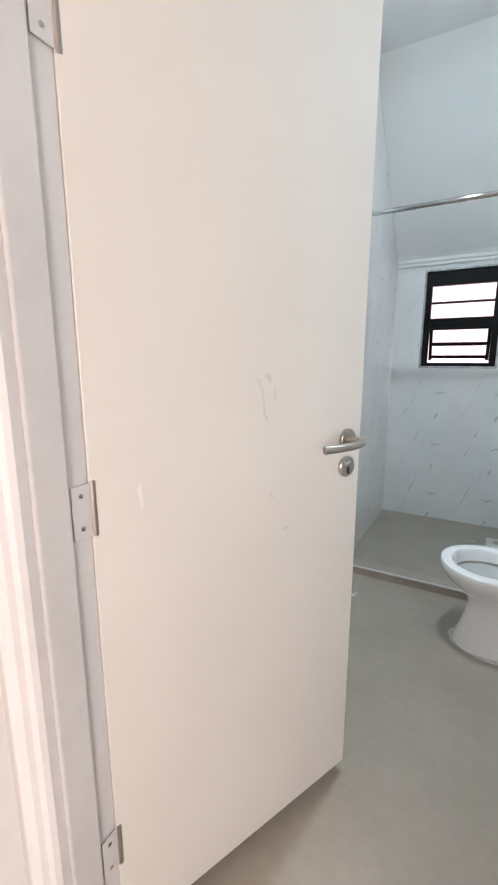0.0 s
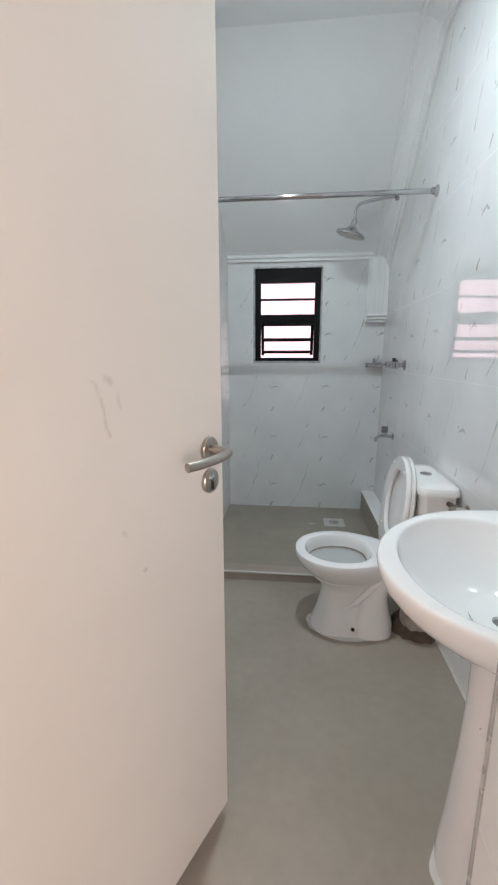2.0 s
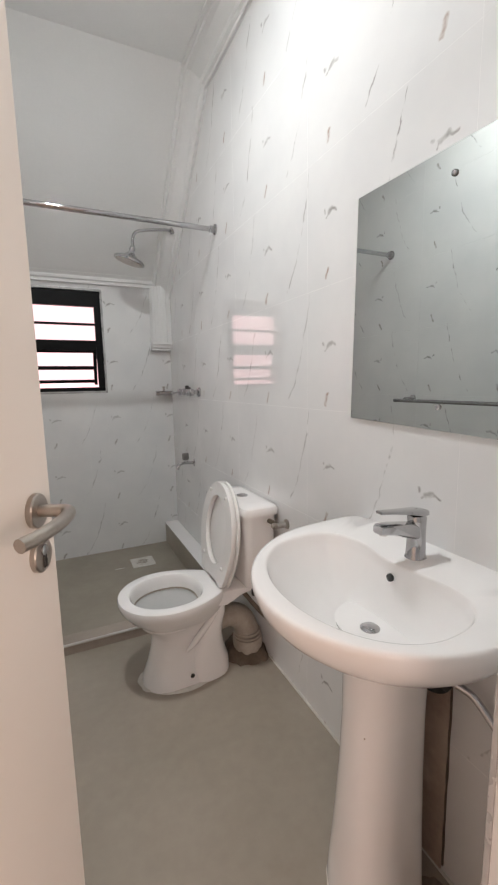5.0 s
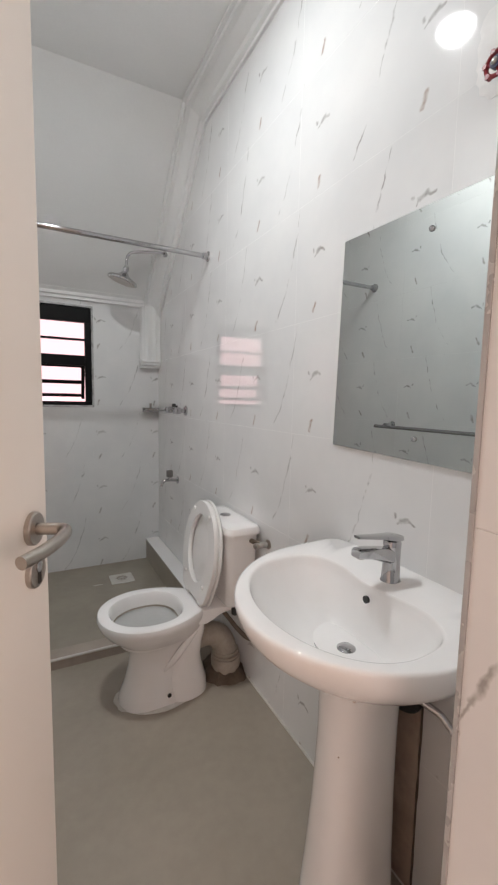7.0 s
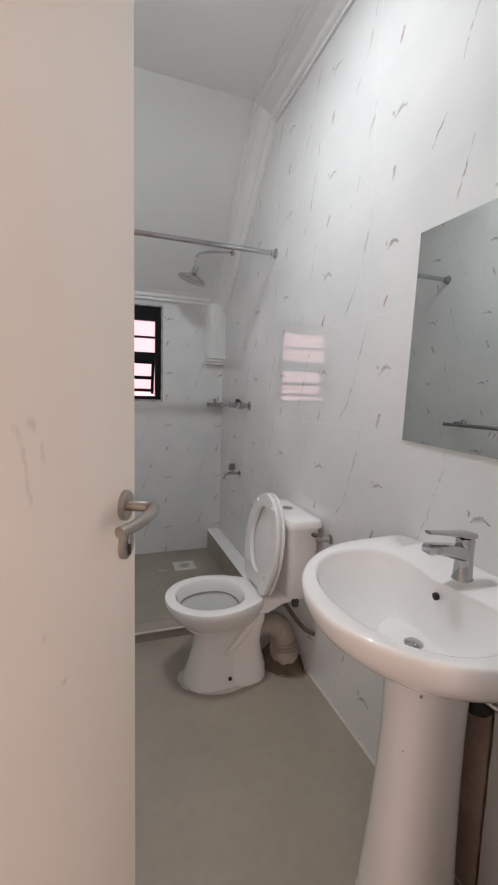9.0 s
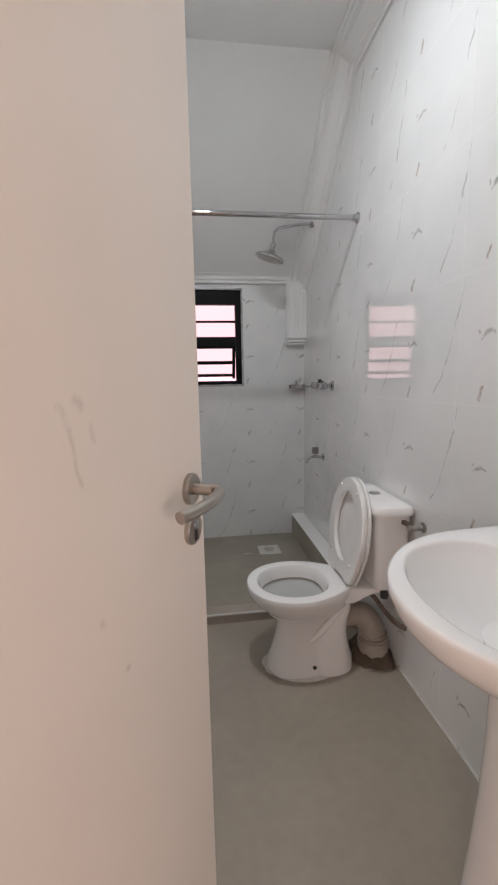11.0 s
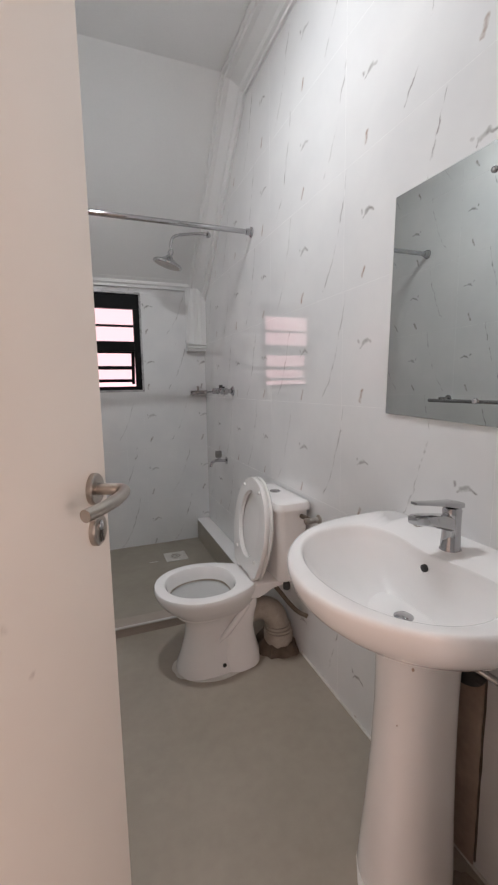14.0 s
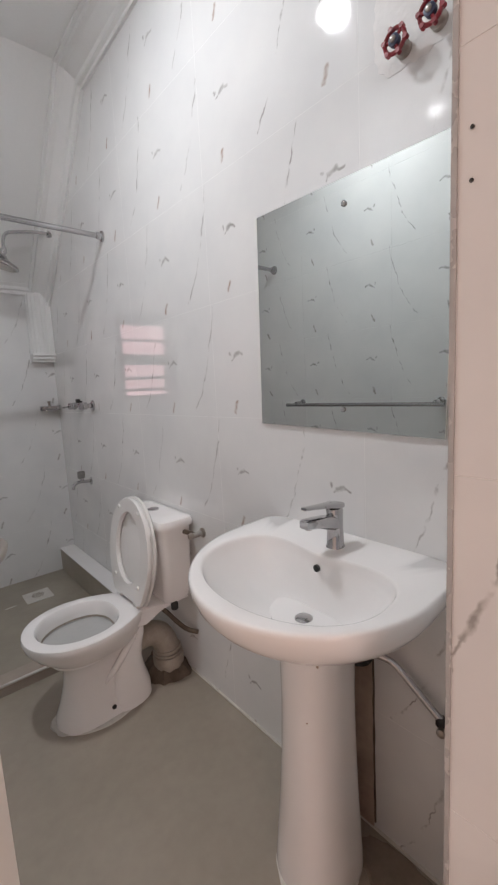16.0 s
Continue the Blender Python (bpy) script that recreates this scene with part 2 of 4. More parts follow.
def glow(name, colour, strength):
    m = bpy.data.materials.new(name)
    m.use_nodes = True
    nt = m.node_tree
    nt.nodes.remove(nt.nodes["Principled BSDF"])
    e = nt.nodes.new("ShaderNodeEmission")
    e.inputs[0].default_value, e.inputs[1].default_value = (*colour, 1), strength
    nt.links.new(e.outputs[0], nt.nodes["Material Output"].inputs[0])
    return m


LAMPGLOW = glow("lamp_diffuser", (0.95, 0.99, 1.0), 9.0)
OUTSIDE = glow("bright_outdoors", (1.0, 0.63, 0.655), 1.7)


def glass_material():
    m, nt, p = nodes_of("window_glass")
    p.inputs["Transmission Weight"].default_value = 1.0
    p.inputs["Roughness"].default_value = 0.02
    p.inputs["IOR"].default_value = 1.02
    return m


GLASS = glass_material()

# ---- mesh helpers ----


def part(name, bm, material, parent=None, label="", smooth=False, crease=40):
    """Links a bmesh as one mesh object, under a thing or a part where one is given."""
    me = bpy.data.meshes.new(name)
    bmesh.ops.recalc_face_normals(bm, faces=bm.faces)
    if smooth:
        for f in bm.faces:
            f.smooth = True
        for e in bm.edges:
            if len(e.link_faces) == 2 and e.calc_face_angle(0) > radians(crease):
                e.smooth = False
    bm.to_mesh(me)
    bm.free()
    me.materials.append(material)
    ob = new(name, me)
    if parent:
        ob.parent = parent
    return tagged(ob, label)


def thing(name, place, label, category, group="", kind="", turn=0.0):
    ob = new(name)
    ob.empty_display_size = 0.05
    ob.location = place
    ob.rotation_euler = (0, 0, radians(turn))
    return tagged(ob, label, category, group, kind)


def box(a, b, bevel=0.0, bm=None, segments=2):
    bm = bm or bmesh.new()
    made = bmesh.ops.create_cube(bm, size=1.0)["verts"]
    for v in made:
        v.co = Vector([(a[i] + b[i]) / 2 + v.co[i] * (b[i] - a[i]) for i in range(3)])
    if bevel:
        edges = list({e for v in made for e in v.link_edges})
        bmesh.ops.bevel(bm, geom=edges, offset=bevel, segments=segments, affect="EDGES", profile=0.5)
    return bm


def loft(rings, close_first=True, close_last=True, bm=None):
    """A skin over rings of equal length."""
    bm = bm or bmesh.new()
    vs = [[bm.verts.new(p) for p in r] for r in rings]
    n = len(vs[0])
    for a, b in zip(vs, vs[1:]):
        for i in range(n):
            bm.faces.new((a[i], a[(i + 1) % n], b[(i + 1) % n], b[i]))
    if close_first:
        bm.faces.new(vs[0][::-1])
    if close_last:
        bm.faces.new(vs[-1])
    return bm


def lathe(profile, place=(0, 0, 0), axis="z", n=28, bm=None):
    """Turns (radius, height) pairs about an axis through place."""
    rings = []
    for r, h in profile:
        ring = []
        for i in range(n):
            a = 2 * math.pi * i / n
            c, s = r * math.cos(a), r * math.sin(a)
            p = {"z": (c, s, h), "x": (h, c, s), "y": (s, h, c)}[axis]
            ring.append(Vector(place) + Vector(p))
        rings.append(ring)
    return loft(rings, bm=bm)


def tube(points, radius, n=12, bm=None, smooth_steps=6):
    """A pipe along a rounded path."""
    pts = [Vector(p) for p in points]
    if smooth_steps and len(pts) > 2:
        ext = [pts[0] * 2 - pts[1]] + pts + [pts[-1] * 2 - pts[-2]]
        out = []
        for a, b, c, d in zip(ext, ext[1:], ext[2:], ext[3:]):
            for k in range(smooth_steps):
                t = k / smooth_steps
                out.append(0.5 * ((2 * b) + (c - a) * t + (2 * a - 5 * b + 4 * c - d) * t * t + (3 * b - a - 3 * c + d) * t ** 3))
        pts = out + [pts[-1]]
    radii = radius if isinstance(radius, (list, tuple)) else [radius]
    rings, side = [], None
    for i, p in enumerate(pts):
        way = (pts[min(i + 1, len(pts) - 1)] - pts[max(i - 1, 0)]).normalized()
        if side is None:
            side = way.cross(Vector((0, 0, 1)) if abs(way.z) < 0.9 else Vector((1, 0, 0))).normalized()
        side = (side - way * side.dot(way)).normalized()
        up = way.cross(side)
        f = i / max(1, len(pts) - 1) * (len(radii) - 1)
        k = min(int(f), len(radii) - 2) if len(radii) > 1 else 0
        r = radii[0] if len(radii) == 1 else radii[k] + (radii[k + 1] - radii[k]) * (f - k)
        rings.append([p + r * (side * math.cos(2 * math.pi * j / n) + up * math.sin(2 * math.pi * j / n)) for j in range(n)])
    return loft(rings, bm=bm)


def prism(outline, place, height):
    """Raises a flat outline; place maps (u, v, w) to the world, w from 0 to height."""
    return loft([[place(u, v, 0) for u, v in outline], [place(u, v, height) for u, v in outline]])


def clip(poly, a, b, c):
    """The part of a polygon where a*u + b*v <= c."""
    out = []
    for p, q in zip(poly, poly[1:] + poly[:1]):
        dp, dq = a * p[0] + b * p[1] - c, a * q[0] + b * q[1] - c
        if dp <= 0:
            out.append(p)
        if (dp < 0 < dq) or (dq < 0 < dp):
            t = dp / (dp - dq)
            out.append((p[0] + (q[0] - p[0]) * t, p[1] + (q[1] - p[1]) * t))
    return out


def tile_mesh(poly, thick, gap=0.0005, chamfer=0.0002):
    """A tile: outline in (u, v), chamfered front at w = thick."""
    cu, cv = sum(p[0] for p in poly) / len(poly), sum(p[1] for p in poly) / len(poly)

    def shrink(d):
        return [(u - math.copysign(min(d, abs(u - cu)), u - cu), v - math.copysign(min(d, abs(v - cv)), v - cv)) for u, v in poly]
    a, b = shrink(gap), shrink(gap + chamfer)
    bm = bmesh.new()
    rings = [[bm.verts.new((u, v, w)) for u, v in r] for r, w in ((a, 0.0), (a, thick - chamfer), (b, thick))]
    n = len(poly)
    for r, s in zip(rings, rings[1:]):
        for i in range(n):
            bm.faces.new((r[i], r[(i + 1) % n], s[(i + 1) % n], s[i]))
    bm.faces.new(rings[2])
    bmesh.ops.recalc_face_normals(bm, faces=bm.faces)
    me = bpy.data.meshes.new("tile")
    bm.to_mesh(me)
    bm.free()
    return me


def cuts(first, step, lo, hi, extra=()):
    out = {round(lo, 4), round(hi, 4), *[round(e, 4) for e in extra]}
    k = math.floor((lo - first) / step)
    while first + k * step < hi:
        if first + k * step > lo + 0.012:
            out.add(round(first + k * step, 4))
        k += 1
    return sorted(out)


def tile_wall(parent, to_world, us, vs, material, keep=None, planes=(), thick=0.009):
    """Lays tiles over the fields between the cuts; equal tiles share a mesh."""
    shared = {}
    for u0, u1 in zip(us, us[1:]):
        for v0, v1 in zip(vs, vs[1:]):
            if u1 - u0 < 0.006 or v1 - v0 < 0.006 or (keep and not keep((u0 + u1) / 2, (v0 + v1) / 2)):
                continue
            poly = [(u0, v0), (u1, v0), (u1, v1), (u0, v1)]
            for plane in planes:
                poly = clip(poly, *plane) if poly else poly
            if len(poly) < 3:
                continue
            local = [(u - u0, v - v0) for u, v in poly]
            key = tuple((round(u, 3), round(v, 3)) for u, v in local)
            if key not in shared:
                shared[key] = tile_mesh(local, thick)
                shared[key].materials.append(material)
            ob = new("tile", shared[key])
            ob.parent = parent
            ob.matrix_basis = to_world @ Matrix.Translation((u0, v0, 0))


# ---- structure ----
floor = tagged(part("floor", box((-1.8, -1.9, -0.12), (1.8, 2.56, 0.0)), FLOOR), "grey-beige satin cement-look floor, slightly blotchy", "floor", kind="structure")
tagged(part("floor_shower", box((-0.4, 2.56, -0.12), (1.05, 3.75, 0.022)), WETFLOOR), "darker grey-beige shower floor behind a low kerb", "floor", kind="structure")

kerb = thing("shower_kerb", (0.3, 2.5, 0), "low brown-grey tiled shower kerb with a shiny metal edge", "kerb", kind="structure")
part("kerb_body", box((-0.62, -0.018, -0.01), (0.60, 0.075, 0.046), 0.002), KERBFACE, kerb)
part("metal_edge", box((-0.62, -0.022, 0.0425), (0.60, -0.008, 0.0500), 0.0016), BRIGHT, kerb, "thin bright metal edge strip")

wall_east = tagged(part("wall_east", box((EAST + 0.0002, SOUTH, -0.05), (EAST + 0.2, BACK + 0.3, 3.0)), GROUT), "white marble-print tiled wall", "wall", kind="structure")
wall_west = tagged(part("wall_west", prism([(SOUTH - 0.3, west(SOUTH - 0.3) - 0.0006), (BACK + 0.3, west(BACK + 0.3) - 0.0006), (BACK + 0.3, -0.6), (SOUTH - 0.3, -0.6)],
                                           lambda u, v, w: Vector((v, u, w - 0.05)), 3.05), GROUT), "white marble-print tiled wall with a towel bar", "wall", kind="structure")

WIN = (-0.052, 0.432, 1.192, 1.858)
wb = bmesh.new()
for a, b in (((-0.5, -0.05), (WIN[0], 3.0)), ((WIN[1], -0.05), (1.05, 3.0)), ((WIN[0], -0.05), (WIN[1], WIN[2])), ((WIN[0], WIN[3]), (WIN[1], 3.0))):
    box((a[0], BACK + 0.0006, a[1]), (b[0], BACK + 0.16, b[1]), bm=wb)
wall_north = tagged(part("wall_north", wb, GROUT), "white marble-print tiled shower wall with a small window", "wall", kind="structure")

sb = bmesh.new()
box((JAMB + 0.009, HALL, -0.05), (1.2, SOUTH, 3.0), bm=sb)
box((-0.6, HALL, -0.05), (-0.246, 0.70, 3.0), bm=sb)
box((-0.246, HALL, 2.13), (JAMB + 0.009, SOUTH, 3.0), bm=sb)
wall_south = tagged(part("wall_south", sb, PLASTER), "plastered door wall between hall and bathroom", "wall", kind="structure")

ceiling = tagged(part("ceiling", box((-0.6, HALL, CEIL), (1.1, SLOPE_TOP, CEIL + 0.1)), PAINT), "flat white painted ceiling", "ceiling", kind="structure")
slope = prism([(SLOPE_TOP, CEIL), (BACK + 0.05, slope_z(BACK + 0.05)), (BACK + 0.05, slope_z(BACK + 0.05) + 0.2), (SLOPE_TOP, CEIL + 0.1)],
              lambda u, v, w: Vector((w - 0.6, u, v)), 1.7)
ceiling_slope = tagged(part("ceiling_slope", slope, PAINT), "sloped white painted ceiling over the shower", "ceiling", kind="structure")

# unseen hall behind the camera; its two openings are assumed
hall_walls = bmesh.new()
box((-1.8, -1.9, 0), (-1.7, HALL, 2.6), bm=hall_walls)
box((1.7, -1.9, 0), (1.8, HALL, 2.6), bm=hall_walls)
box((-1.7, HALL, 0), (-0.6, HALL + 0.1, 2.6), bm=hall_walls)
box((1.2, HALL, 0), (1.7, HALL + 0.1, 2.6), bm=hall_walls)
for a, b in (((-1.7, 0), (-1.6, 2.6)), ((-0.8, 0), (0.8, 2.6)), ((1.6, 0), (1.7, 2.6)), ((-1.6, 0), (-0.8, 0.32)), ((-1.6, 1.96), (-0.8, 2.6)), ((0.8, 0), (1.6, 0.32)), ((0.8, 1.96), (1.6, 2.6))):
    box((a[0], -1.9, a[1]), (b[0], -1.8, b[1]), bm=hall_walls)
tagged(part("wall_hall", hall_walls, PLASTER), "plain warm plastered hall walls, unseen, with two added openings for light", "wall", kind="structure")
tagged(part("ceiling_hall", box((-1.8, -1.9, 2.6), (1.8, HALL, 2.7)), PAINT), "plain white hall ceiling", "ceiling", kind="structure")

# cornice on the window wall and its corner piece
PROFILE = [(0, 0), (0.020, 0.0), (0.020, 0.018), (0.030, 0.026), (0.030, 0.045), (0.046, 0.062), (0.046, 0.078), (0.060, 0.088), (0.060, 0.100), (0, 0.100)]
cornice = thing("cornice", (0.3, BACK, 1.90), "white stepped plaster cornice along the top of the shower wall", "cornice", kind="structure")
part("moulding", prism(PROFILE, lambda u, v, w: Vector((w - 0.56, -u, v)), 1.12), PAINT, cornice)
DY, DZ = BACK - SLOPE_TOP, slope_z(BACK) - CEIL
DL = math.hypot(DY, DZ)
DY, DZ = DY / DL, DZ / DL
EDGE = [(0, 0.0), (0, 0.112), (0.012, 0.112), (0.012, 0.096), (0.026, 0.090), (0.030, 0.068), (0.046, 0.052), (0.052, 0.046), (0.070, 0.030), (0.092, 0.026), (0.096, 0.012), (0.112, 0.012), (0.112, 0.0)]


def edge_ring(y, z, ny, nz):
    return [Vector((EAST - a, y + b * ny, z + b * nz)) for a, b in EDGE]


MITRE = 1 + DY
last = [Vector((EAST - a, BACK - 0.002, slope_z(BACK) - b * (DY + DZ * DZ / DY))) for a, b in EDGE]
edge_cornice = thing("cornice_edge", (0, 0, 0), "white stepped plaster cornice between tiled wall and ceiling", "cornice", kind="structure")
part("moulding", loft([edge_ring(SOUTH + 0.01, CEIL, 0, -1), edge_ring(SLOPE_TOP, CEIL, DZ / MITRE, -1)]), PAINT, edge_cornice)
part("sloped_moulding", loft([edge_ring(SLOPE_TOP, CEIL, DZ / MITRE, -1), last]), PAINT, edge_cornice)
side = thing("cornice_return", (0.825, BACK, 1.47), "white stepped plaster corner piece with a moulded foot", "cornice", kind="structure")
part("moulding", prism([(-0.060, 0), (-0.060, 0.012), (-0.050, 0.018), (-0.050, 0.030), (-0.034, 0.036), (-0.034, 0.048), (-0.014, 0.054), (-0.014, 0.064), (0.010, 0.064), (0.016, 0.058), (0.040, 0.058), (0.046, 0.066), (0.074, 0.066), (0.074, 0)],
                       lambda u, v, w: Vector((u, -v, w + 0.05)), 0.39), PAINT, side)
part("foot", prism([(0, 0), (0.05, 0), (0.05, 0.012), (0.065, 0.02), (0.065, 0.034), (0.078, 0.042), (0.078, 0.055), (0, 0.055)],
                   lambda u, v, w: Vector((w - 0.066, -u, v)), 0.140), PAINT, side)

# ---- window ----
window = thing("window_1", (0.19, BACK, 1.19), "small black steel window with horizontal bars, lower sash pushed open", "window", kind="structure")


def wz(z):
    return (1.205 + (z - 1.205) * 0.96) - 1.19


x0, x1 = WIN[0] - 0.19, WIN[1] - 0.19
z0, z1 = WIN[2] - 1.19, WIN[3] - 1.19
for n, a, b in (("frame_rail", (x0, 0.012, z1 - 0.10), (x1, 0.05, z1)), ("frame_rail", (x0, 0.012, z0), (x1, 0.05, z0 + 0.026)),
                ("frame_stile", (x0, 0.013, z0 + 0.026), (x0 + 0.042, 0.05, z1 - 0.10)), ("frame_stile", (x1 - 0.042, 0.013, z0 + 0.026), (x1, 0.05, z1 - 0.10)),
                ("transom", (x0 + 0.042, 0.014, wz(1.476)), (x1 - 0.042, 0.05, wz(1.548))), ("bar", (x0 + 0.042, 0.02, wz(1.652)), (x1 - 0.042, 0.04, wz(1.668)))):
    part(n, box(a, b, 0.002), BLACK, window)
sash = new("sash")
sash.parent = window
sash.location, sash.rotation_euler = (0, 0.05, wz(1.48)), (radians(14), 0, 0)
for n, a, b in (("sash_stile", (x0 + 0.042, -0.01, -0.24), (x0 + 0.064, 0.012, 0)), ("sash_stile", (x1 - 0.064, -0.01, -0.24), (x1 - 0.042, 0.012, 0)),
                ("sash_rail", (x0 + 0.064, -0.01, -0.015), (x1 - 0.064, 0.012, 0)), ("sash_rail", (x0 + 0.064, -0.01, -0.225), (x1 - 0.064, 0.012, -0.205)),
                ("sash_bar", (x0 + 0.064, -0.008, -0.132), (x1 - 0.064, 0.01, -0.108))):
    part(n, box(a, b, 0.0015), BLACK, sash)
part("pane", box((x0 + 0.064, 0.0, -0.205), (x1 - 0.064, 0.003, -0.015)), GLASS, sash).visible_shadow = False
part("pane", box((x0 + 0.042, 0.028, wz(1.548)), (x1 - 0.042, 0.031, z1 - 0.10)), GLASS, window).visible_shadow = False
for a, b in (((x0 - 0.012, -0.004, z1), (x1 + 0.012, 0.012, z1 + 0.012)), ((x0 - 0.012, -0.004, z0 - 0.014), (x1 + 0.012, 0.012, z0)),
             ((x0 - 0.012, -0.004, z0), (x0, 0.012, z1)), ((x1, -0.004, z0), (x1 + 0.012, 0.012, z1))):
    part("edge_trim", box(a, b, 0.001), TRIM, window, "pale tile edging round the opening")
tagged(part("backdrop", box((-3, 6.2, -1.0), (4, 6.25, 4.5)), OUTSIDE), "overexposed pinkish daylight outside", "backdrop", kind="backdrop")

# ---- ceiling lamp ----
lamp = thing("ceiling_lamp", (0.185, 1.75, CEIL), "round white flush ceiling lamp, switched on", "lamp")
part("rim", lathe([(0.088, 0), (0.090, -0.012), (0.084, -0.026), (0.074, -0.028), (0.074, -0.01)], n=40), PAINT, lamp, smooth=True)
part("diffuser", lathe([(0.074, -0.012), (0.073, -0.026), (0.055, -0.034), (0.025, -0.038), (0.002, -0.039)], n=40), LAMPGLOW, lamp, "glowing diffuser", smooth=True)

# ---- doorway and door ----
frame_left = thing("door_frame", (-0.20, 0.60, 0), "off-white moulded timber door frame with chipped paint", "door frame", kind="structure")
part("jamb", box((-0.046, 0.0205, 0), (0.0, 0.062, 2.10), 0.002), FRAME_PAINT, frame_left)
part("stop", box((-0.046, -0.040, 0), (0.010, 0.020, 2.10), 0.004), FRAME_PAINT, frame_left)
part("architrave", prism([(0.004, -0.0405), (0.004, -0.056), (-0.002, -0.064), (-0.016, -0.066), (-0.022, -0.074), (-0.040, -0.076), (-0.046, -0.068), (-0.075, -0.066), (-0.085, -0.0405)],
                         lambda u, v, w: Vector((u, v, w)), 2.16), FRAME_PAINT, frame_left)
part("head_jamb", box((-0.046, -0.055, 2.10), (0.655, 0.062, 2.14), 0.003), FRAME_PAINT, frame_left)

DOOR_ANGLE = 65.0
door = thing("door_1", (HINGE[0], HINGE[1], 0), "cream painted flush door standing open, scuffed at hand height", "door", kind="structure", turn=DOOR_ANGLE)
LEAF = 0.680
leaf = part("leaf", box((0.002, 0.0, 0.040), (LEAF, 0.038, 2.085), 0.0025), DOORPAINT, door)


def lever_set(parent, sign, y):
    """Rose, key rose and curved return lever on one face of the door."""
    def at(x, d, z):
        return (x, y - sign * d, z)
    prof = [(0.0265, 0.0), (0.0265, 0.007), (0.0245, 0.009), (0.012, 0.009)]
    hx, hz = LEAF - 0.053, 1.043
    rose = part("rose", lathe([(r, -sign * h) for r, h in prof], at(hx, 0, hz), "y", 32), STEEL, parent, "brushed steel rose", smooth=True)
    part("lever", tube([at(hx, 0.006, hz), at(hx, 0.03, hz), at(hx, 0.047, hz), at(hx - 0.012, 0.058, hz), at(hx - 0.045, 0.062, hz - 0.002), at(hx - 0.085, 0.058, hz - 0.004), at(hx - 0.125, 0.046, hz - 0.006)],
                       0.0095, 14), STEEL, parent, "brushed steel curved lever", smooth=True)
    key = part("key_rose", lathe([(r, -sign * h) for r, h in prof], at(hx, 0, hz - 0.070), "y", 32), STEEL, parent, "brushed steel key rose", smooth=True)
    part("cylinder", lathe([(0.0085, -sign * 0.008), (0.0085, -sign * 0.011), (0.007, -sign * 0.0115)], at(hx, 0, hz - 0.062), "y", 18), CHROME, parent, smooth=True)
    part("keyhole", box(at(hx - 0.0035, 0.008, hz - 0.088), at(hx + 0.0035, 0.0105, hz - 0.066), 0.001), DARK, parent)


lever_set(door, 1, 0.0)
lever_set(door, -1, 0.038)
part("latch_plate", box((LEAF - 0.001, 0.008, 0.93), (LEAF + 0.0025, 0.03, 1.12), 0.0008), STEEL, door)


def hinge(z):
    h = thing("hinge", (-0.198, 0.660, z), "painted-over steel butt hinge on the door frame", "hinge", "hinges of the door")
    part("leaf", box((0.0005, -0.035, -0.045), (0.003, 0.0, 0.045), 0.0006), FRAME_PAINT, h)
    part("knuckle", tube([(0.0, 0.008, -0.048), (0.0, 0.008, 0.048)], 0.007, 12, smooth_steps=0), STEEL, h, smooth=True)
    for k in (-0.028, 0.028):
        part("screw", lathe([(0.004, 0.003), (0.004, 0.0042), (0.002, 0.0046)], (0, -0.018, k), "x", 12), STEEL, h, smooth=True)


for z in (0.29, 0.995, 1.69):
    hinge(z)

# tiled side of the doorway with its strike plate
reveal = tagged(part("wall_reveal", box((JAMB + 0.0011, HALL - 0.02, -0.02), (JAMB + 0.0085, SOUTH - 0.004, 2.13)), GROUT), "tiled side of the doorway", "wall", kind="structure")
tagged(part("trim", box((JAMB - 0.0010, SOUTH - 0.0046, 0.0), (JAMB + 0.009, SOUTH + 0.0012, 2.12), 0.0008), TRIM), "grey metal tile edge trim at the doorway corner", "trim", kind="structure")
strike = thing("strike_plate", (JAMB - 0.001, 0.655, 0.995), "scratched steel strike plate let into the tiled doorway side", "strike plate")
part("plate", box((-0.002, -0.030, -0.060), (0.0015, 0.004, 0.066), 0.0012), WORN, strike)
part("lip", box((-0.003, 0.002, -0.030), (0.0005, 0.021, 0.046), 0.0012), WORN, strike)
part("latch_hole", box((-0.0026, -0.018, 0.008), (-0.0015, -0.004, 0.034)), DARK, strike)
part("bolt_hole", box((-0.0026, -0.018, -0.040), (-0.0015, -0.004, -0.010)), DARK, strike)
part("bridge", box((-0.0032, -0.022, -0.012), (-0.0012, -0.002, 0.010), 0.0008), BRIGHT, strike, "bright rubbed strip between the holes")
for k in (0.407, 0.451):
    tagged(part("plugged_hole", lathe([(0.0019, 0.002), (0.0019, -0.0006), (0.0012, -0.0008)], (JAMB, 0.738, 1.0 + k), "x", 12), DARK, smooth=True), "small dark drilled hole in the doorway tile", "hole")
for k in (-0.058, 0.056):
    part("screw", lathe([(0.004, 0.0005), (0.004, -0.0032), (0.002, -0.0036)], (-0.001, -0.006, k), "x", 12), CHROME, strike, smooth=True)


# ---- wash basin ----
def oval(cx, cy, front, rear, half, z, nf=2.15, nr=2.0, n=72):
    """A closed outline: front towards -x, rear towards +x, with its own squareness each."""
    out = []
    for i in range(n):
        a = 2 * math.pi * i / n
        c, s = math.cos(a), math.sin(a)
        p, ax = (nr, rear) if c > 0 else (nf, front)
        r = (abs(c) ** p + abs(s) ** p) ** (-1 / p)
        out.append(Vector((cx + ax * r * c, cy + half * r * s, z)))
    return out


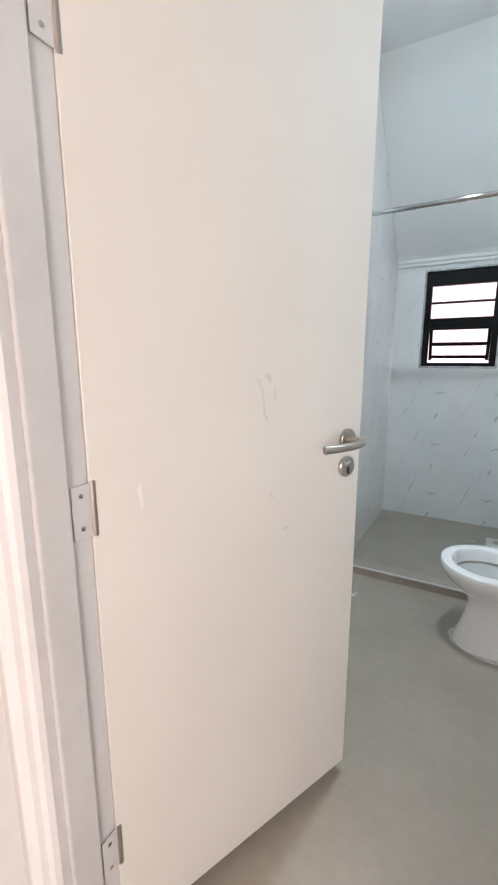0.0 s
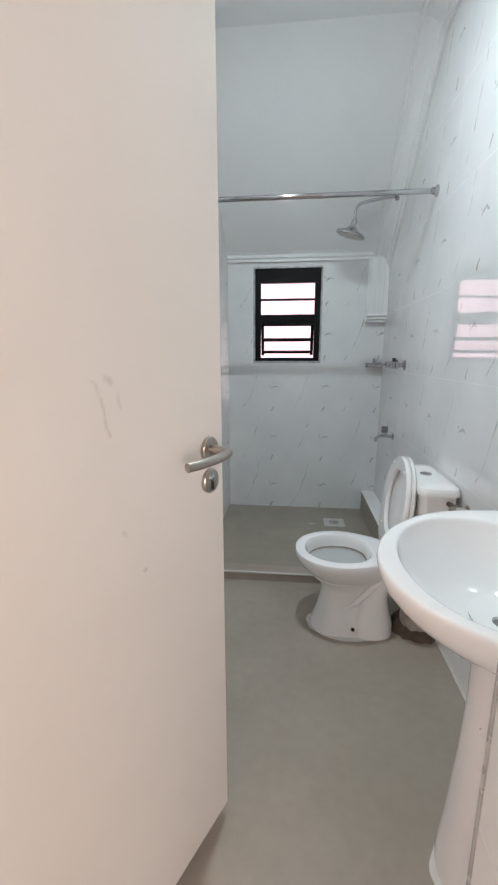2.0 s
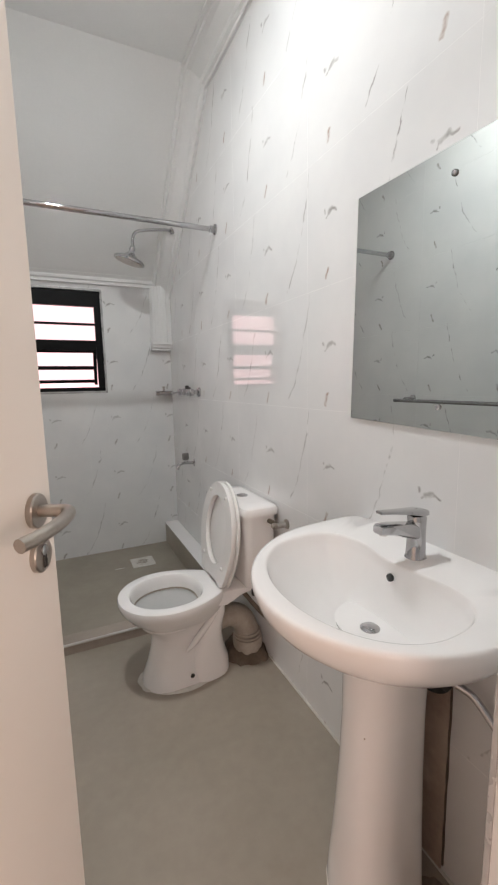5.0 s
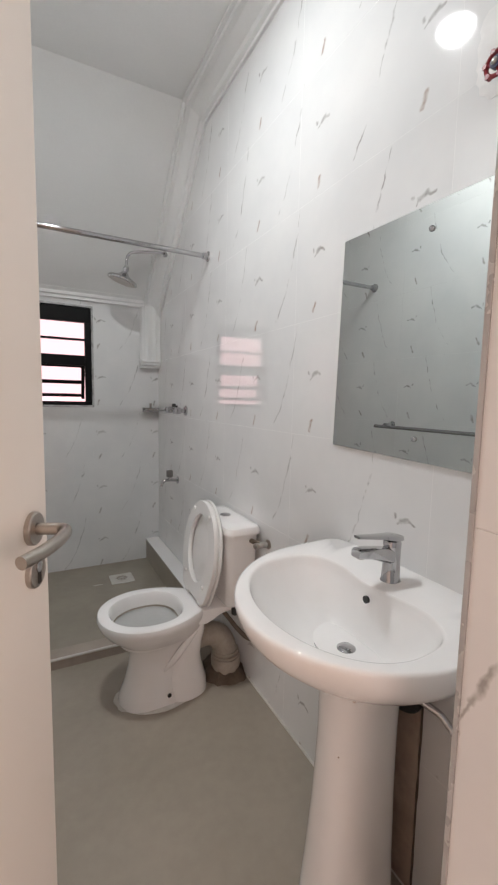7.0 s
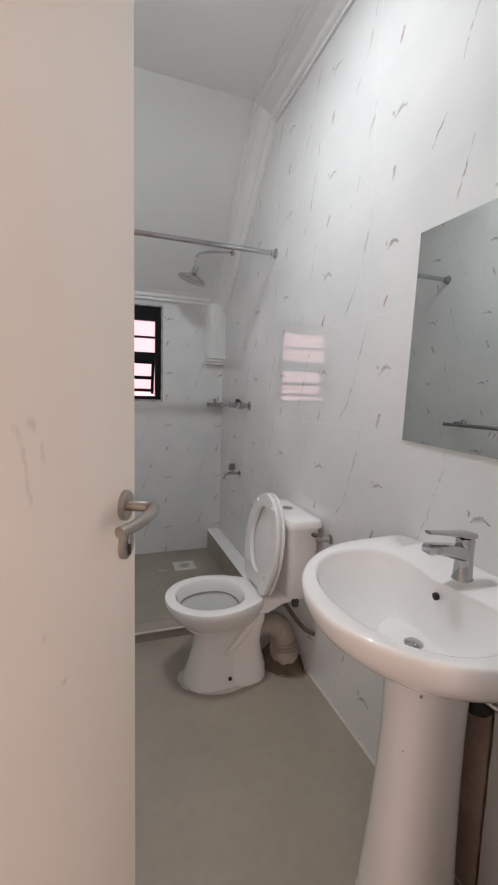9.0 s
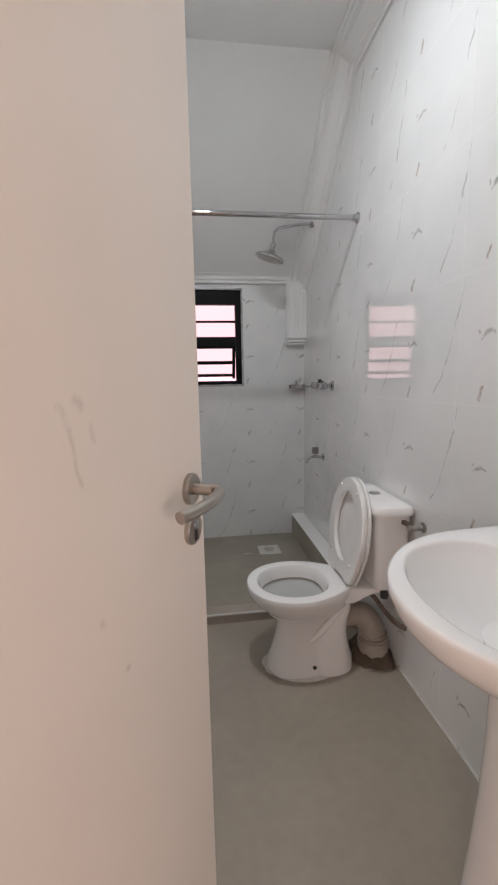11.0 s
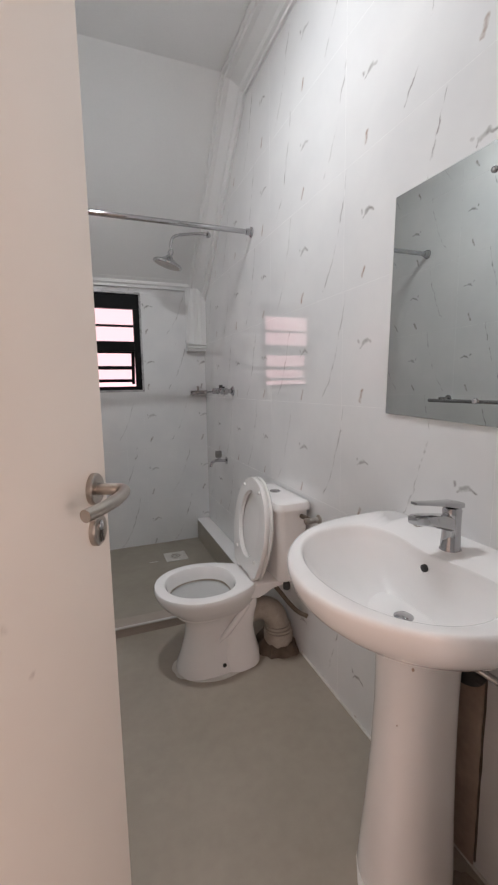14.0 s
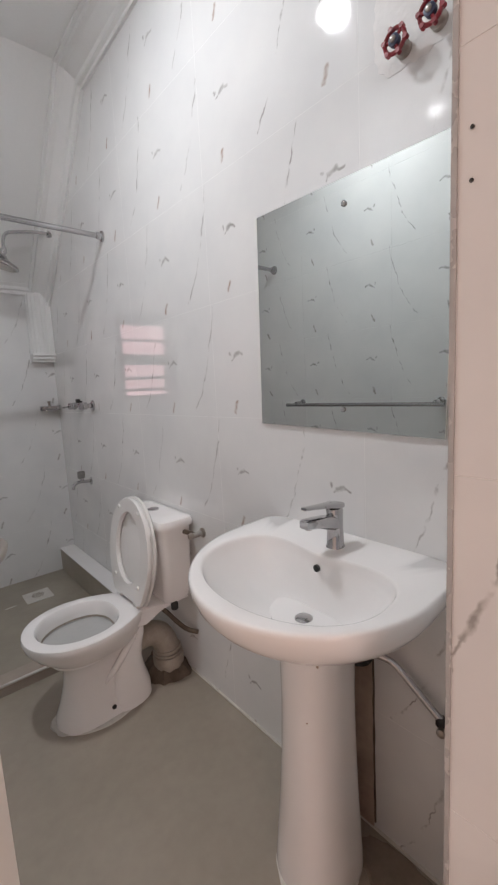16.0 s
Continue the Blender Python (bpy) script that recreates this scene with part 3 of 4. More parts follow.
SX, SY, RIM, PEDESTAL = 0.72, 1.183, 0.836, 1.200
basin = thing("washbasin", (0, 0, 0), "white glossy ceramic pedestal basin with a chrome mixer tap", "washbasin")


def askew(ring):
    """The basin hangs a little askew on its wall."""
    return [Vector((p.x, p.y + 0.015 - 0.08 * (EAST - p.x), p.z)) for p in ring]


def outer(k, z, rear=0.18):
    return askew(oval(SX + 0.03 * (1 - k), SY, 0.297 * k, rear - 0.03 * (1 - k), 0.292 * k, z, 1.95, 9))


def inner(k, z, depth=0.0, dx=0.0):
    """An inner outline, its rear pushed forward where the tap platform bulges into the bowl."""
    ring = oval(0.640 + dx, SY, 0.172 * k, 0.135 * k ** 0.80, 0.230 * k, z, 2.05, 3.2)
    return askew([Vector((p.x - depth * math.exp(-((p.y - SY) / 0.10) ** 2) * max(0.0, min(1.0, (p.x - 0.64) / 0.08)), p.y, p.z)) for p in ring])


rings = [outer(0.42, 0.690, 0.14), outer(0.54, 0.697, 0.16), outer(0.68, 0.713, 0.17), outer(0.81, 0.738), outer(0.91, 0.766), outer(0.97, 0.791), outer(0.994, 0.812), outer(1.0, 0.824), outer(0.997, 0.831),
         outer(0.989, 0.835), outer(0.975, RIM), inner(1.03, RIM + 0.0002, 0.030), inner(1.01, RIM - 0.0015, 0.030), inner(0.995, RIM - 0.007, 0.028)]
for k in (0.97, 0.94, 0.90, 0.85, 0.78, 0.70, 0.60, 0.48, 0.35, 0.22, 0.10):
    rings.append(inner(k, 0.690 + 0.124 * (k / 0.97) ** 2.9, 0.025 * k ** 2, 0.038 * (1 - k)))
part("bowl", loft(rings), CERAMIC, basin, smooth=True, crease=75)
part("pedestal", loft([oval(0.735, PEDESTAL - 0.010 * z / 0.6, f, 0.09, h - 0.003, z, 2.3, 3) for f, h, z in ((0.114, 0.104, 0.0), (0.116, 0.106, 0.02), (0.112, 0.102, 0.07), (0.103, 0.091, 0.20), (0.095, 0.083, 0.34), (0.091, 0.079, 0.48), (0.092, 0.081, 0.60), (0.098, 0.088, 0.66), (0.112, 0.10, 0.705))]),
     CERAMIC, basin, smooth=True)
part("overflow", lathe([(0.0085, 0.0), (0.0085, -0.006), (0.006, -0.0065)], (0.742, SY, 0.803), "x", 18), DARK, basin, smooth=True)
part("waste", lathe([(0.034, 0.690), (0.034, 0.697), (0.028, 0.700), (0.024, 0.698)], (0.680, SY - 0.007, 0), "z", 28), CHROME, basin, "chrome click waste", smooth=True)
part("plug", lathe([(0.021, 0.698), (0.021, 0.706), (0.016, 0.7095), (0.004, 0.711)], (0.680, SY - 0.007, 0), "z", 24), CHROME, basin, smooth=True)

for y, z, w in ((1.130, 0.615, 0.009), (1.150, 0.473, 0.003), (1.16, 0.20, 0.003)):
    d = 1 - abs((y - PEDESTAL + 0.008) / 0.080) ** 2.3
    part("chip", lathe([(w * 0.5, 0.0), (w * 0.45, -0.0022), (w * 0.2, -0.0026)], (0.733 - 0.0925 * max(d, 0.05) ** (1 / 2.3), y, z), "x", 10), CHASE, basin, "small brown chip in the glaze")
tap = thing("mixer_tap", (0.812, SY, RIM - 0.002), "chrome single-lever basin mixer tap", "tap")
SQ = ((-1, -0.7), (-0.75, -1), (0.75, -1), (1, -0.7), (1, 0.7), (0.75, 1), (-0.75, 1), (-1, 0.7))


def bar_of(sections):
    return loft([[Vector((x, yy * w, z + zz * h)) for yy, zz in SQ] for x, z, w, h in sections])


part("body", loft([oval(0, 0, 0.021 * k, 0.020 * k, 0.019 * k, z, 2.6, 2.6, 28) for k, z in ((1.12, 0), (1.12, 0.004), (1.0, 0.008), (0.93, 0.05), (0.95, 0.085), (0.98, 0.094), (0.86, 0.099))]), CHROME, tap, smooth=True)
part("spout", bar_of(((0.0, 0.062, 0.017, 0.018), (-0.035, 0.071, 0.017, 0.015), (-0.075, 0.080, 0.016, 0.012), (-0.106, 0.084, 0.0155, 0.010), (-0.112, 0.083, 0.013, 0.008))), CHROME, tap, smooth=True)
part("aerator", lathe([(0.009, 0.070), (0.009, 0.080)], (-0.096, 0, 0), "z", 16), STEEL, tap, smooth=True)
part("lever", bar_of(((0.020, 0.104, 0.015, 0.006), (0.0, 0.106, 0.019, 0.008), (-0.03, 0.111, 0.016, 0.005), (-0.075, 0.117, 0.012, 0.0035), (-0.110, 0.121, 0.009, 0.003))), CHROME, tap, smooth=True)

# ---- mirror ----
mirror = thing("wall_mirror", (EAST, 1.226, 1.409), "frameless greenish-grey wall mirror held by screws", "mirror")
part("glass", box((-0.0075, -0.281, -0.297), (-0.001, 0.281, 0.297), 0.001), MIRROR, mirror)
for dy, dz in ((-0.024, 0.240), (-0.024, -0.243)):
    part("screw_cap", lathe([(0.0068, -0.0076), (0.0068, -0.0105), (0.005, -0.0130), (0.002, -0.0138)], (0, dy, dz), "x", 20), CHROME, mirror, smooth=True)

mirror.rotation_euler = (radians(1.8), 0, 0)

# ---- stop valves above the mirror ----
rnd = random.Random(17)
WOBBLE = [1 + 0.05 * rnd.uniform(-1, 1) for _ in range(44)]


def filler(f, x):
    """A rough rounded-square outline on the basin wall."""
    out = []
    for i, k in enumerate(WOBBLE):
        a = 2 * math.pi * i / 44
        r = (abs(math.cos(a)) ** 5 + abs(math.sin(a)) ** 5) ** -0.2
        out.append(Vector((x, 1.025 + 0.088 * f * k * r * math.cos(a), 1.945 + 0.088 * f * k * r * math.sin(a))))
    return out


patch = tagged(part("wall_patch", loft([filler(1.0, EAST + 0.004), filler(1.0, EAST - 0.0006), filler(0.86, EAST - 0.0022), filler(0.4, EAST - 0.0030)]), WALLFILL, smooth=True),
               "rough white filler patch round the stop valves", "wall patch", kind="structure")


def stop_valve(y, z):
    v = thing("stop_valve", (EAST, y, z), "red wheel-handle stop valve on a rough filler patch", "valve", "stop valves")
    part("stem", lathe([(0.016, 0.0), (0.016, -0.012), (0.008, -0.016), (0.006, -0.05), (0.003, -0.052)], (0, 0, 0), "x", 16), STEEL, v, smooth=True)
    part("hub", lathe([(0.011, -0.036), (0.011, -0.046), (0.005, -0.048)], (0, 0, 0), "x", 16), HUBBLUE, v, smooth=True)
    bm = tube([(-0.040, 0.021 * math.cos(i * math.pi / 12), 0.021 * math.sin(i * math.pi / 12)) for i in range(25)], 0.0042, 8, smooth_steps=0)
    wheel = part("wheel", bm, RED, v, smooth=True)
    for k in range(6):
        a = k * math.pi / 3 + 0.2
        part("knob", lathe([(0.0048, -0.045), (0.0048, -0.035)], (0, 0.023 * math.cos(a), 0.023 * math.sin(a)), "x", 10), RED, wheel, smooth=True)
    for k in range(3):
        a = k * 2 * math.pi / 3 + 0.2
        part("spoke", tube([(-0.041, 0.008 * math.cos(a), 0.008 * math.sin(a)), (-0.040, 0.021 * math.cos(a), 0.021 * math.sin(a))], 0.0035, 8, smooth_steps=0), RED, v, smooth=True)


stop_valve(1.045, 1.885)
stop_valve(0.974, 1.892)

# ---- toilet ----
TX, TY = 0.47, 2.145
toilet = thing("toilet", (0, 0, 0), "white ceramic close-coupled toilet with raised seat and lid", "toilet")


def bowl_ring(front, rear, half, z, cx=TX, nf=2.1, nr=2.4):
    return oval(cx, TY, front, rear, half, z, nf, nr, 64)


part("pan", loft([bowl_ring(0.124, 0.245, 0.110, 0.0), bowl_ring(0.120, 0.242, 0.106, 0.03), bowl_ring(0.100, 0.225, 0.090, 0.08), bowl_ring(0.082, 0.205, 0.077, 0.15), bowl_ring(0.078, 0.195, 0.074, 0.20),
                  bowl_ring(0.088, 0.200, 0.083, 0.235), bowl_ring(0.122, 0.222, 0.113, 0.268), bowl_ring(0.172, 0.252, 0.160, 0.312, nr=1.8), bowl_ring(0.196, 0.268, 0.183, 0.346, nr=1.7), bowl_ring(0.203, 0.270, 0.189, 0.37, nr=1.7),
                  bowl_ring(0.199, 0.265, 0.185, 0.382, nr=1.7), bowl_ring(0.188, 0.25, 0.175, 0.386, nr=1.75), bowl_ring(0.158, 0.140, 0.143, 0.384), bowl_ring(0.150, 0.132, 0.136, 0.375), bowl_ring(0.149, 0.131, 0.135, 0.345),
                  bowl_ring(0.141, 0.123, 0.127, 0.318), bowl_ring(0.131, 0.115, 0.118, 0.300), bowl_ring(0.126, 0.110, 0.113, 0.280), bowl_ring(0.118, 0.102, 0.106, 0.255), bowl_ring(0.05, 0.05, 0.05, 0.225)]), CERAMIC, toilet, smooth=True)
part("water", loft([bowl_ring(0.1425, 0.1245, 0.1285, 0.321), bowl_ring(0.02, 0.02, 0.02, 0.3215)]), WATER, toilet)
# Grey ring added for the dark reflection at the water's edge.
part("waterline", loft([bowl_ring(0.1440, 0.1260, 0.1300, 0.3225), bowl_ring(0.1415, 0.1235, 0.1275, 0.3300), bowl_ring(0.1385, 0.1205, 0.1245, 0.3235)], False, False), BEND, toilet, "grey ring in the bowl, drawn for the dark reflection there", smooth=True)
part("shelf", loft([[Vector((x, TY + s * w, z)) for s, w, z in ((-1, hw, zb + 0.02), (-1, hw, 0.375), (-0.9, hw, 0.384), (0.9, hw, 0.384), (1, hw, 0.375), (1, hw, zb + 0.02), (0.7, hw, zb), (-0.7, hw, zb))]
                    for x, hw, zb in ((0.632, 0.105, 0.325), (0.655, 0.108, 0.30), (0.69, 0.106, 0.296), (0.72, 0.107, 0.310), (0.75, 0.111, 0.328), (0.80, 0.123, 0.345), (0.875, 0.13, 0.352))]), CERAMIC, toilet, smooth=True)
part("trapway", loft([oval(cx, TY, f, b, h, z, 2.2, 2.6, 48) for cx, f, b, h, z in ((0.590, 0.088, 0.128, 0.1125, 0.0), (0.592, 0.088, 0.124, 0.1075, 0.05), (0.600, 0.084, 0.098, 0.0990, 0.11), (0.615, 0.080, 0.074, 0.0920, 0.17),
                                                                                     (0.636, 0.072, 0.058, 0.0900, 0.225), (0.658, 0.055, 0.045, 0.0900, 0.27), (0.675, 0.03, 0.028, 0.082, 0.31))]), CERAMIC, toilet, smooth=True)
part("bolt_cover", lathe([(0.0085, 0.0), (0.0085, -0.004), (0.006, -0.006)], (0.530, TY - 0.1035, 0.045), "y", 14), DARK, toilet, "dark fixing hole", smooth=True)


def cistern_ring(z, dx, dy, r=0.03):
    cx, out = 0.819, []
    for sx, sy, a0 in ((1, 1, 0), (-1, 1, 90), (-1, -1, 180), (1, -1, 270)):
        for k in range(7):
            a = radians(a0 + k * 15)
            out.append(Vector((cx + sx * (dx - r) + r * math.cos(a), TY + sy * (dy - r) + r * math.sin(a), z)))
    return out


tank = part("cistern", loft([cistern_ring(0.386, 0.054, 0.150), cistern_ring(0.40, 0.059, 0.158), cistern_ring(0.50, 0.065, 0.174), cistern_ring(0.70, 0.069, 0.183)]), CERAMIC, toilet, smooth=True)
part("cistern_lid", loft([cistern_ring(0.700, 0.070, 0.185), cistern_ring(0.703, 0.0775, 0.193), cistern_ring(0.722, 0.0775, 0.193), cistern_ring(0.733, 0.073, 0.188), cistern_ring(0.739, 0.058, 0.172), cistern_ring(0.741, 0.034, 0.12)]), CERAMIC, toilet, smooth=True)
part("flush_button", lathe([(0.024, 0.739), (0.024, 0.7445), (0.020, 0.7465), (0.003, 0.747)], (0.815, TY, 0), "z", 28), CHROME, tank, "chrome round flush button", smooth=True)


def seat_place(u, v, w):
    """u up from the hinge, v across, w towards the wall; the seat leans back on the cistern."""
    a = radians(7.0)
    return Vector((0.660 + u * math.sin(a) + w * math.cos(a), TY + v, 0.402 + u * math.cos(a) - w * math.sin(a)))


def seat_inside(u, v):
    if u >= 0:
        return (u / 0.220) ** 2 + (v / 0.182) ** 2 <= 1
    return u >= -0.195 and abs(v) <= 0.184 * (1 - 0.33 * (-u / 0.195) ** 1.7)


def seat_outline(k, n=64, du=0.0):
    """Oval in front, tapering to a straight hinge side; k scales it, or is a hole's two radii when du is set."""
    out = []
    for i in range(n):
        a = 2 * math.pi * (i + 0.5) / n
        c, s = math.cos(a), math.sin(a)
        if du:
            out.append((0.195 + du + k[0] * c, k[1] * s))
            continue
        lo, hi = 0.0, 0.4
        for _ in range(24):
            mid = (lo + hi) / 2
            lo, hi = (mid, hi) if seat_inside(mid * c, mid * s) else (lo, mid)
        out.append((0.195 + k[0] * lo * c, k[1] * lo * s))
    return out


def skin(levels):
    return [[seat_place(u, v, w) for u, v in seat_outline(k, du=du)] for k, w, du in levels]


sr = skin([((0.985, 0.98), 0.0, 0), ((1.0, 1.0), 0.006, 0), ((1.0, 1.0), 0.012, 0), ((0.985, 0.98), 0.020, 0), ((0.146, 0.114), 0.020, 0.014), ((0.142, 0.110), 0.010, 0.014), ((0.148, 0.116), 0.0, 0.014)])
bm = loft(sr + [sr[0]], close_first=False, close_last=False)
bmesh.ops.remove_doubles(bm, verts=bm.verts, dist=0.00001)
part("seat_ring", bm, SEATWHITE, toilet, "raised white plastic seat ring", smooth=True)
part("lid", loft(skin([((0.97, 0.96), 0.022, 0), ((1.01, 1.01), 0.025, 0), ((1.01, 1.01), 0.034, 0), ((0.96, 0.96), 0.042, 0), ((0.5, 0.5), 0.045, 0)])), SEATWHITE, toilet, "raised white plastic lid", smooth=True)
for v in (-0.075, 0.075):
    part("seat_hinge", tube([(0.668, TY + v - 0.018, 0.395), (0.668, TY + v + 0.018, 0.395)], 0.008, 12, smooth_steps=0), SEATWHITE, toilet, smooth=True)
for u, v in ((0.366, 0.085), (0.366, -0.085), (0.075, 0.105), (0.075, -0.105)):
    c = seat_place(u, v, 0.0)
    part("buffer", lathe([(0.008, 0.004), (0.008, -0.005), (0.005, -0.007)], c, "x", 12), SEATWHITE, toilet, smooth=True)
part("outlet", tube([(0.64, TY - 0.01, 0.195), (0.725, TY - 0.01, 0.212), (0.782, TY - 0.012, 0.190), (0.812, TY - 0.014, 0.130), (0.820, TY - 0.014, 0.03)], [0.046, 0.050, 0.054, 0.054, 0.054], 22), BEND, toilet, "stained grey plastic waste bend, darkened as in shade", smooth=True)
for z, r in ((0.118, 0.0600), (0.100, 0.0625)):
    part("seal_ring", lathe([(r - 0.006, z - 0.006), (r, z - 0.004), (r, z + 0.004), (r - 0.006, z + 0.006)], (0.817, TY - 0.014, 0), "z", 26), BEND, toilet, smooth=True)
part("socket", lathe([(0.060, 0.02), (0.066, 0.05), (0.068, 0.078), (0.064, 0.090), (0.055, 0.092)], (0.820, TY - 0.014, 0), "z", 26), BEND, toilet, "stained socket of the waste bend, darkened as in shade", smooth=True)
part("trap_ridge", tube([(0.515, TY - 0.074, 0.135), (0.555, TY - 0.084, 0.180), (0.605, TY - 0.083, 0.235), (0.650, TY - 0.084, 0.285)], [0.006, 0.0135, 0.0135, 0.008], 16), CERAMIC, toilet, smooth=True)


def ragged(cx, cy, rx, ry, z, h, seed, amount=0.12, n=40):
    rnd = random.Random(seed)
    ks = [1 + amount * rnd.uniform(-1, 1) for _ in range(n)]
    ks = [(ks[i - 1] + 2 * ks[i] + ks[(i + 1) % n]) / 4 for i in range(n)]
    ring = lambda f, zz: [Vector((cx + rx * f * k * math.cos(2 * math.pi * i / n), cy + ry * f * k * math.sin(2 * math.pi * i / n), zz)) for i, k in enumerate(ks)]
    return loft([ring(1.0, z), ring(0.97, z + h * 0.7), ring(0.9, z + h)])


tagged(part("sealing_cement", ragged(0.515, TY, 0.185, 0.122, -0.001, 0.007, 3, 0.10), PALEGROUT), "ragged pale cement bead round the toilet foot", "sealant")
rnd = random.Random(5)
HEAP = [1 + 0.22 * rnd.uniform(-1, 1) for _ in range(36)]
HEAP = [(HEAP[i - 1] + HEAP[i] + HEAP[(i + 1) % 36]) / 3 for i in range(36)]


def heap(f, z):
    return [Vector((min(EAST - 0.002, 0.815 + 0.100 * f * k * math.cos(2 * math.pi * i / 36)), TY + 0.010 + 0.125 * f * k * math.sin(2 * math.pi * i / 36), z + 0.006 * f * math.sin(i * 1.7))) for i, k in enumerate(HEAP)]


tagged(part("floor_patch", loft([heap(1.0, -0.008), heap(0.96, 0.010), heap(0.84, 0.026), heap(0.68, 0.042), heap(0.52, 0.050), heap(0.30, 0.052)]), CEMENT, smooth=True), "rough dark brown cement heap round the waste pipe", "cement patch")

# water inlet beside the cistern
inlet = thing("inlet_valve", (EAST, 1.905, 0.672), "tarnished angle valve feeding the side of the cistern", "valve")
part("flange", lathe([(0.020, 0), (0.020, -0.004), (0.012, -0.009)], (0, 0, 0), "x", 20), STEEL, inlet, smooth=True)
part("body", lathe([(0.011, -0.005), (0.011, -0.042), (0.008, -0.046)], (0, 0, 0), "x", 16), WORN, inlet, smooth=True)
part("link_pipe", tube([(-0.036, 0.0, 0.0), (-0.040, 0.028, 0.002), (-0.050, 0.062, 0.004)], 0.0095, 12), CEMENT, inlet, "stained brown link pipe", smooth=True)
part("knob", lathe([(0.010, -0.045), (0.013, -0.050), (0.013, -0.062), (0.009, -0.066)], (0, 0, 0), "x", 16), STEEL, inlet, smooth=True)
tagged(part("supply_hose", tube([(0.765, 2.035, 0.352), (0.785, 2.03, 0.325), (0.82, 2.02, 0.275), (0.855, 2.005, 0.235), (EAST - 0.008, 1.985, 0.215)], 0.0095, 10), CEMENT, smooth=True), "stained dark brown supply hose from cistern to wall", "hose")
tagged(part("hose_nut", lathe([(0.013, 0.352), (0.015, 0.355), (0.015, 0.378), (0.010, 0.384)], (0.80, 2.0, 0), "z", 12), DARK, smooth=True), "black plastic nut under the cistern", "fitting")

# ---- waste and supply under the basin ----
pipe = thing("waste_pipe", (0.865, 1.225, 0), "stained beige plastic waste pipe running down behind the pedestal", "pipe")
part("riser", tube([(0, 0, 0.0), (0, 0, 0.49)], 0.024, 18, smooth_steps=0), PLASTIC, pipe, smooth=True)
part("elbow", tube([(0, 0, 0.47), (0, 0.0, 0.53), (-0.03, 0.02, 0.565), (-0.09, 0.04, 0.57)], 0.027, 18), PLASTIC, pipe, smooth=True)
part("collar", lathe([(0.031, 0.455), (0.033, 0.46), (0.033, 0.49), (0.031, 0.495)], (0, 0, 0), "z", 20), PLASTIC, pipe, smooth=True)
chase = tagged(part("wall_chase", box((EAST - 0.005, 1.142, 0.0), (EAST + 0.003, 1.30, 0.60), 0.0015), CHASE), "unfinished stained plaster strip behind the pedestal", "wall patch", kind="structure")
rnd = random.Random(21)
crack = [(1.1405 + 0.0012 * rnd.uniform(-1, 1), 1.1375 - 0.0022 * rnd.random(), 0.02 + 0.0284 * k) for k in range(20)]
part("joint", loft([[Vector((EAST - 0.0035, a, z)), Vector((EAST - 0.0035, b, z)), Vector((EAST + 0.002, b, z)), Vector((EAST + 0.002, a, z))] for a, b, z in crack]), CEMENT, chase, "dark open joint")
# Dark lump and tapering arm where the pipes meet under the basin.
part("dark_lump", lathe([(0.022, 0.505), (0.030, 0.510), (0.032, 0.530), (0.028, 0.552), (0.018, 0.558)], (0.010, -0.060, 0), "z", 14), DARK, pipe, "dark lump at the pipe junction under the basin", smooth=True)
part("dark_arm", tube([(0.008, -0.045, 0.535), (0.008, -0.065, 0.532), (0.010, -0.085, 0.530), (0.012, -0.098, 0.524)], [0.022, 0.020, 0.016, 0.010], 14), DARK, pipe, smooth=True)
angle = thing("angle_valve", (EAST, 0.945, 0.446), "small tarnished angle valve low on the tiled wall", "valve")
part("flange", lathe([(0.020, 0), (0.020, -0.004), (0.012, -0.009)], (0, 0, 0), "x", 20), STEEL, angle, smooth=True)
part("body", lathe([(0.010, -0.005), (0.010, -0.040), (0.006, -0.043)], (0, 0, 0), "x", 16), STEEL, angle, smooth=True)
part("nut", lathe([(0.010, 0.004), (0.012, 0.006), (0.012, 0.024), (0.009, 0.027)], (-0.022, 0.006, 0), "z", 6), DARK, angle)
tagged(part("supply_hose", tube([(EAST - 0.022, 0.951, 0.466), (EAST - 0.022, 0.980, 0.486), (EAST - 0.024, 1.025, 0.521), (EAST - 0.028, 1.060, 0.549), (EAST - 0.036, 1.082, 0.560), (EAST - 0.06, 1.135, 0.575), (EAST - 0.085, 1.17, 0.60)], 0.0085, 12), CHROME, smooth=True),
       "chrome supply pipe bending under the basin", "hose")
# The shade on the floor behind the pedestal, built as a brown patch.
tagged(part("floor_patch", ragged(0.835, 1.045, 0.060, 0.115, -0.001, 0.005, 9, 0.2), SHADE_BROWN), "brown patch standing for the shaded floor behind the pedestal", "cement patch")
tagged(part("sealing_cement", ragged(0.722, PEDESTAL - 0.005, 0.117, 0.106, -0.001, 0.004, 13, 0.06), PALEGROUT), "pale cement bead round the pedestal foot", "sealant")

# ---- shower ----
rod = thing("shower_rod", (0.3, 2.60, 1.99), "chrome shower curtain rod spanning wall to wall", "curtain rod")
part("rail", tube([(west(2.6) - 0.3, 0, 0), (EAST - 0.3, 0, 0)], 0.0125, 18, smooth_steps=0), CHROME, rod, smooth=True)
for x, s in ((west(2.6) - 0.3, 1), (EAST - 0.3, -1)):
    part("flange", lathe([(0.026, 0.0), (0.026, s * 0.006), (0.018, s * 0.012), (0.016, s * 0.03), (0.013, s * 0.032)], (x, 0, 0), "x", 24), CHROME, rod, smooth=True)

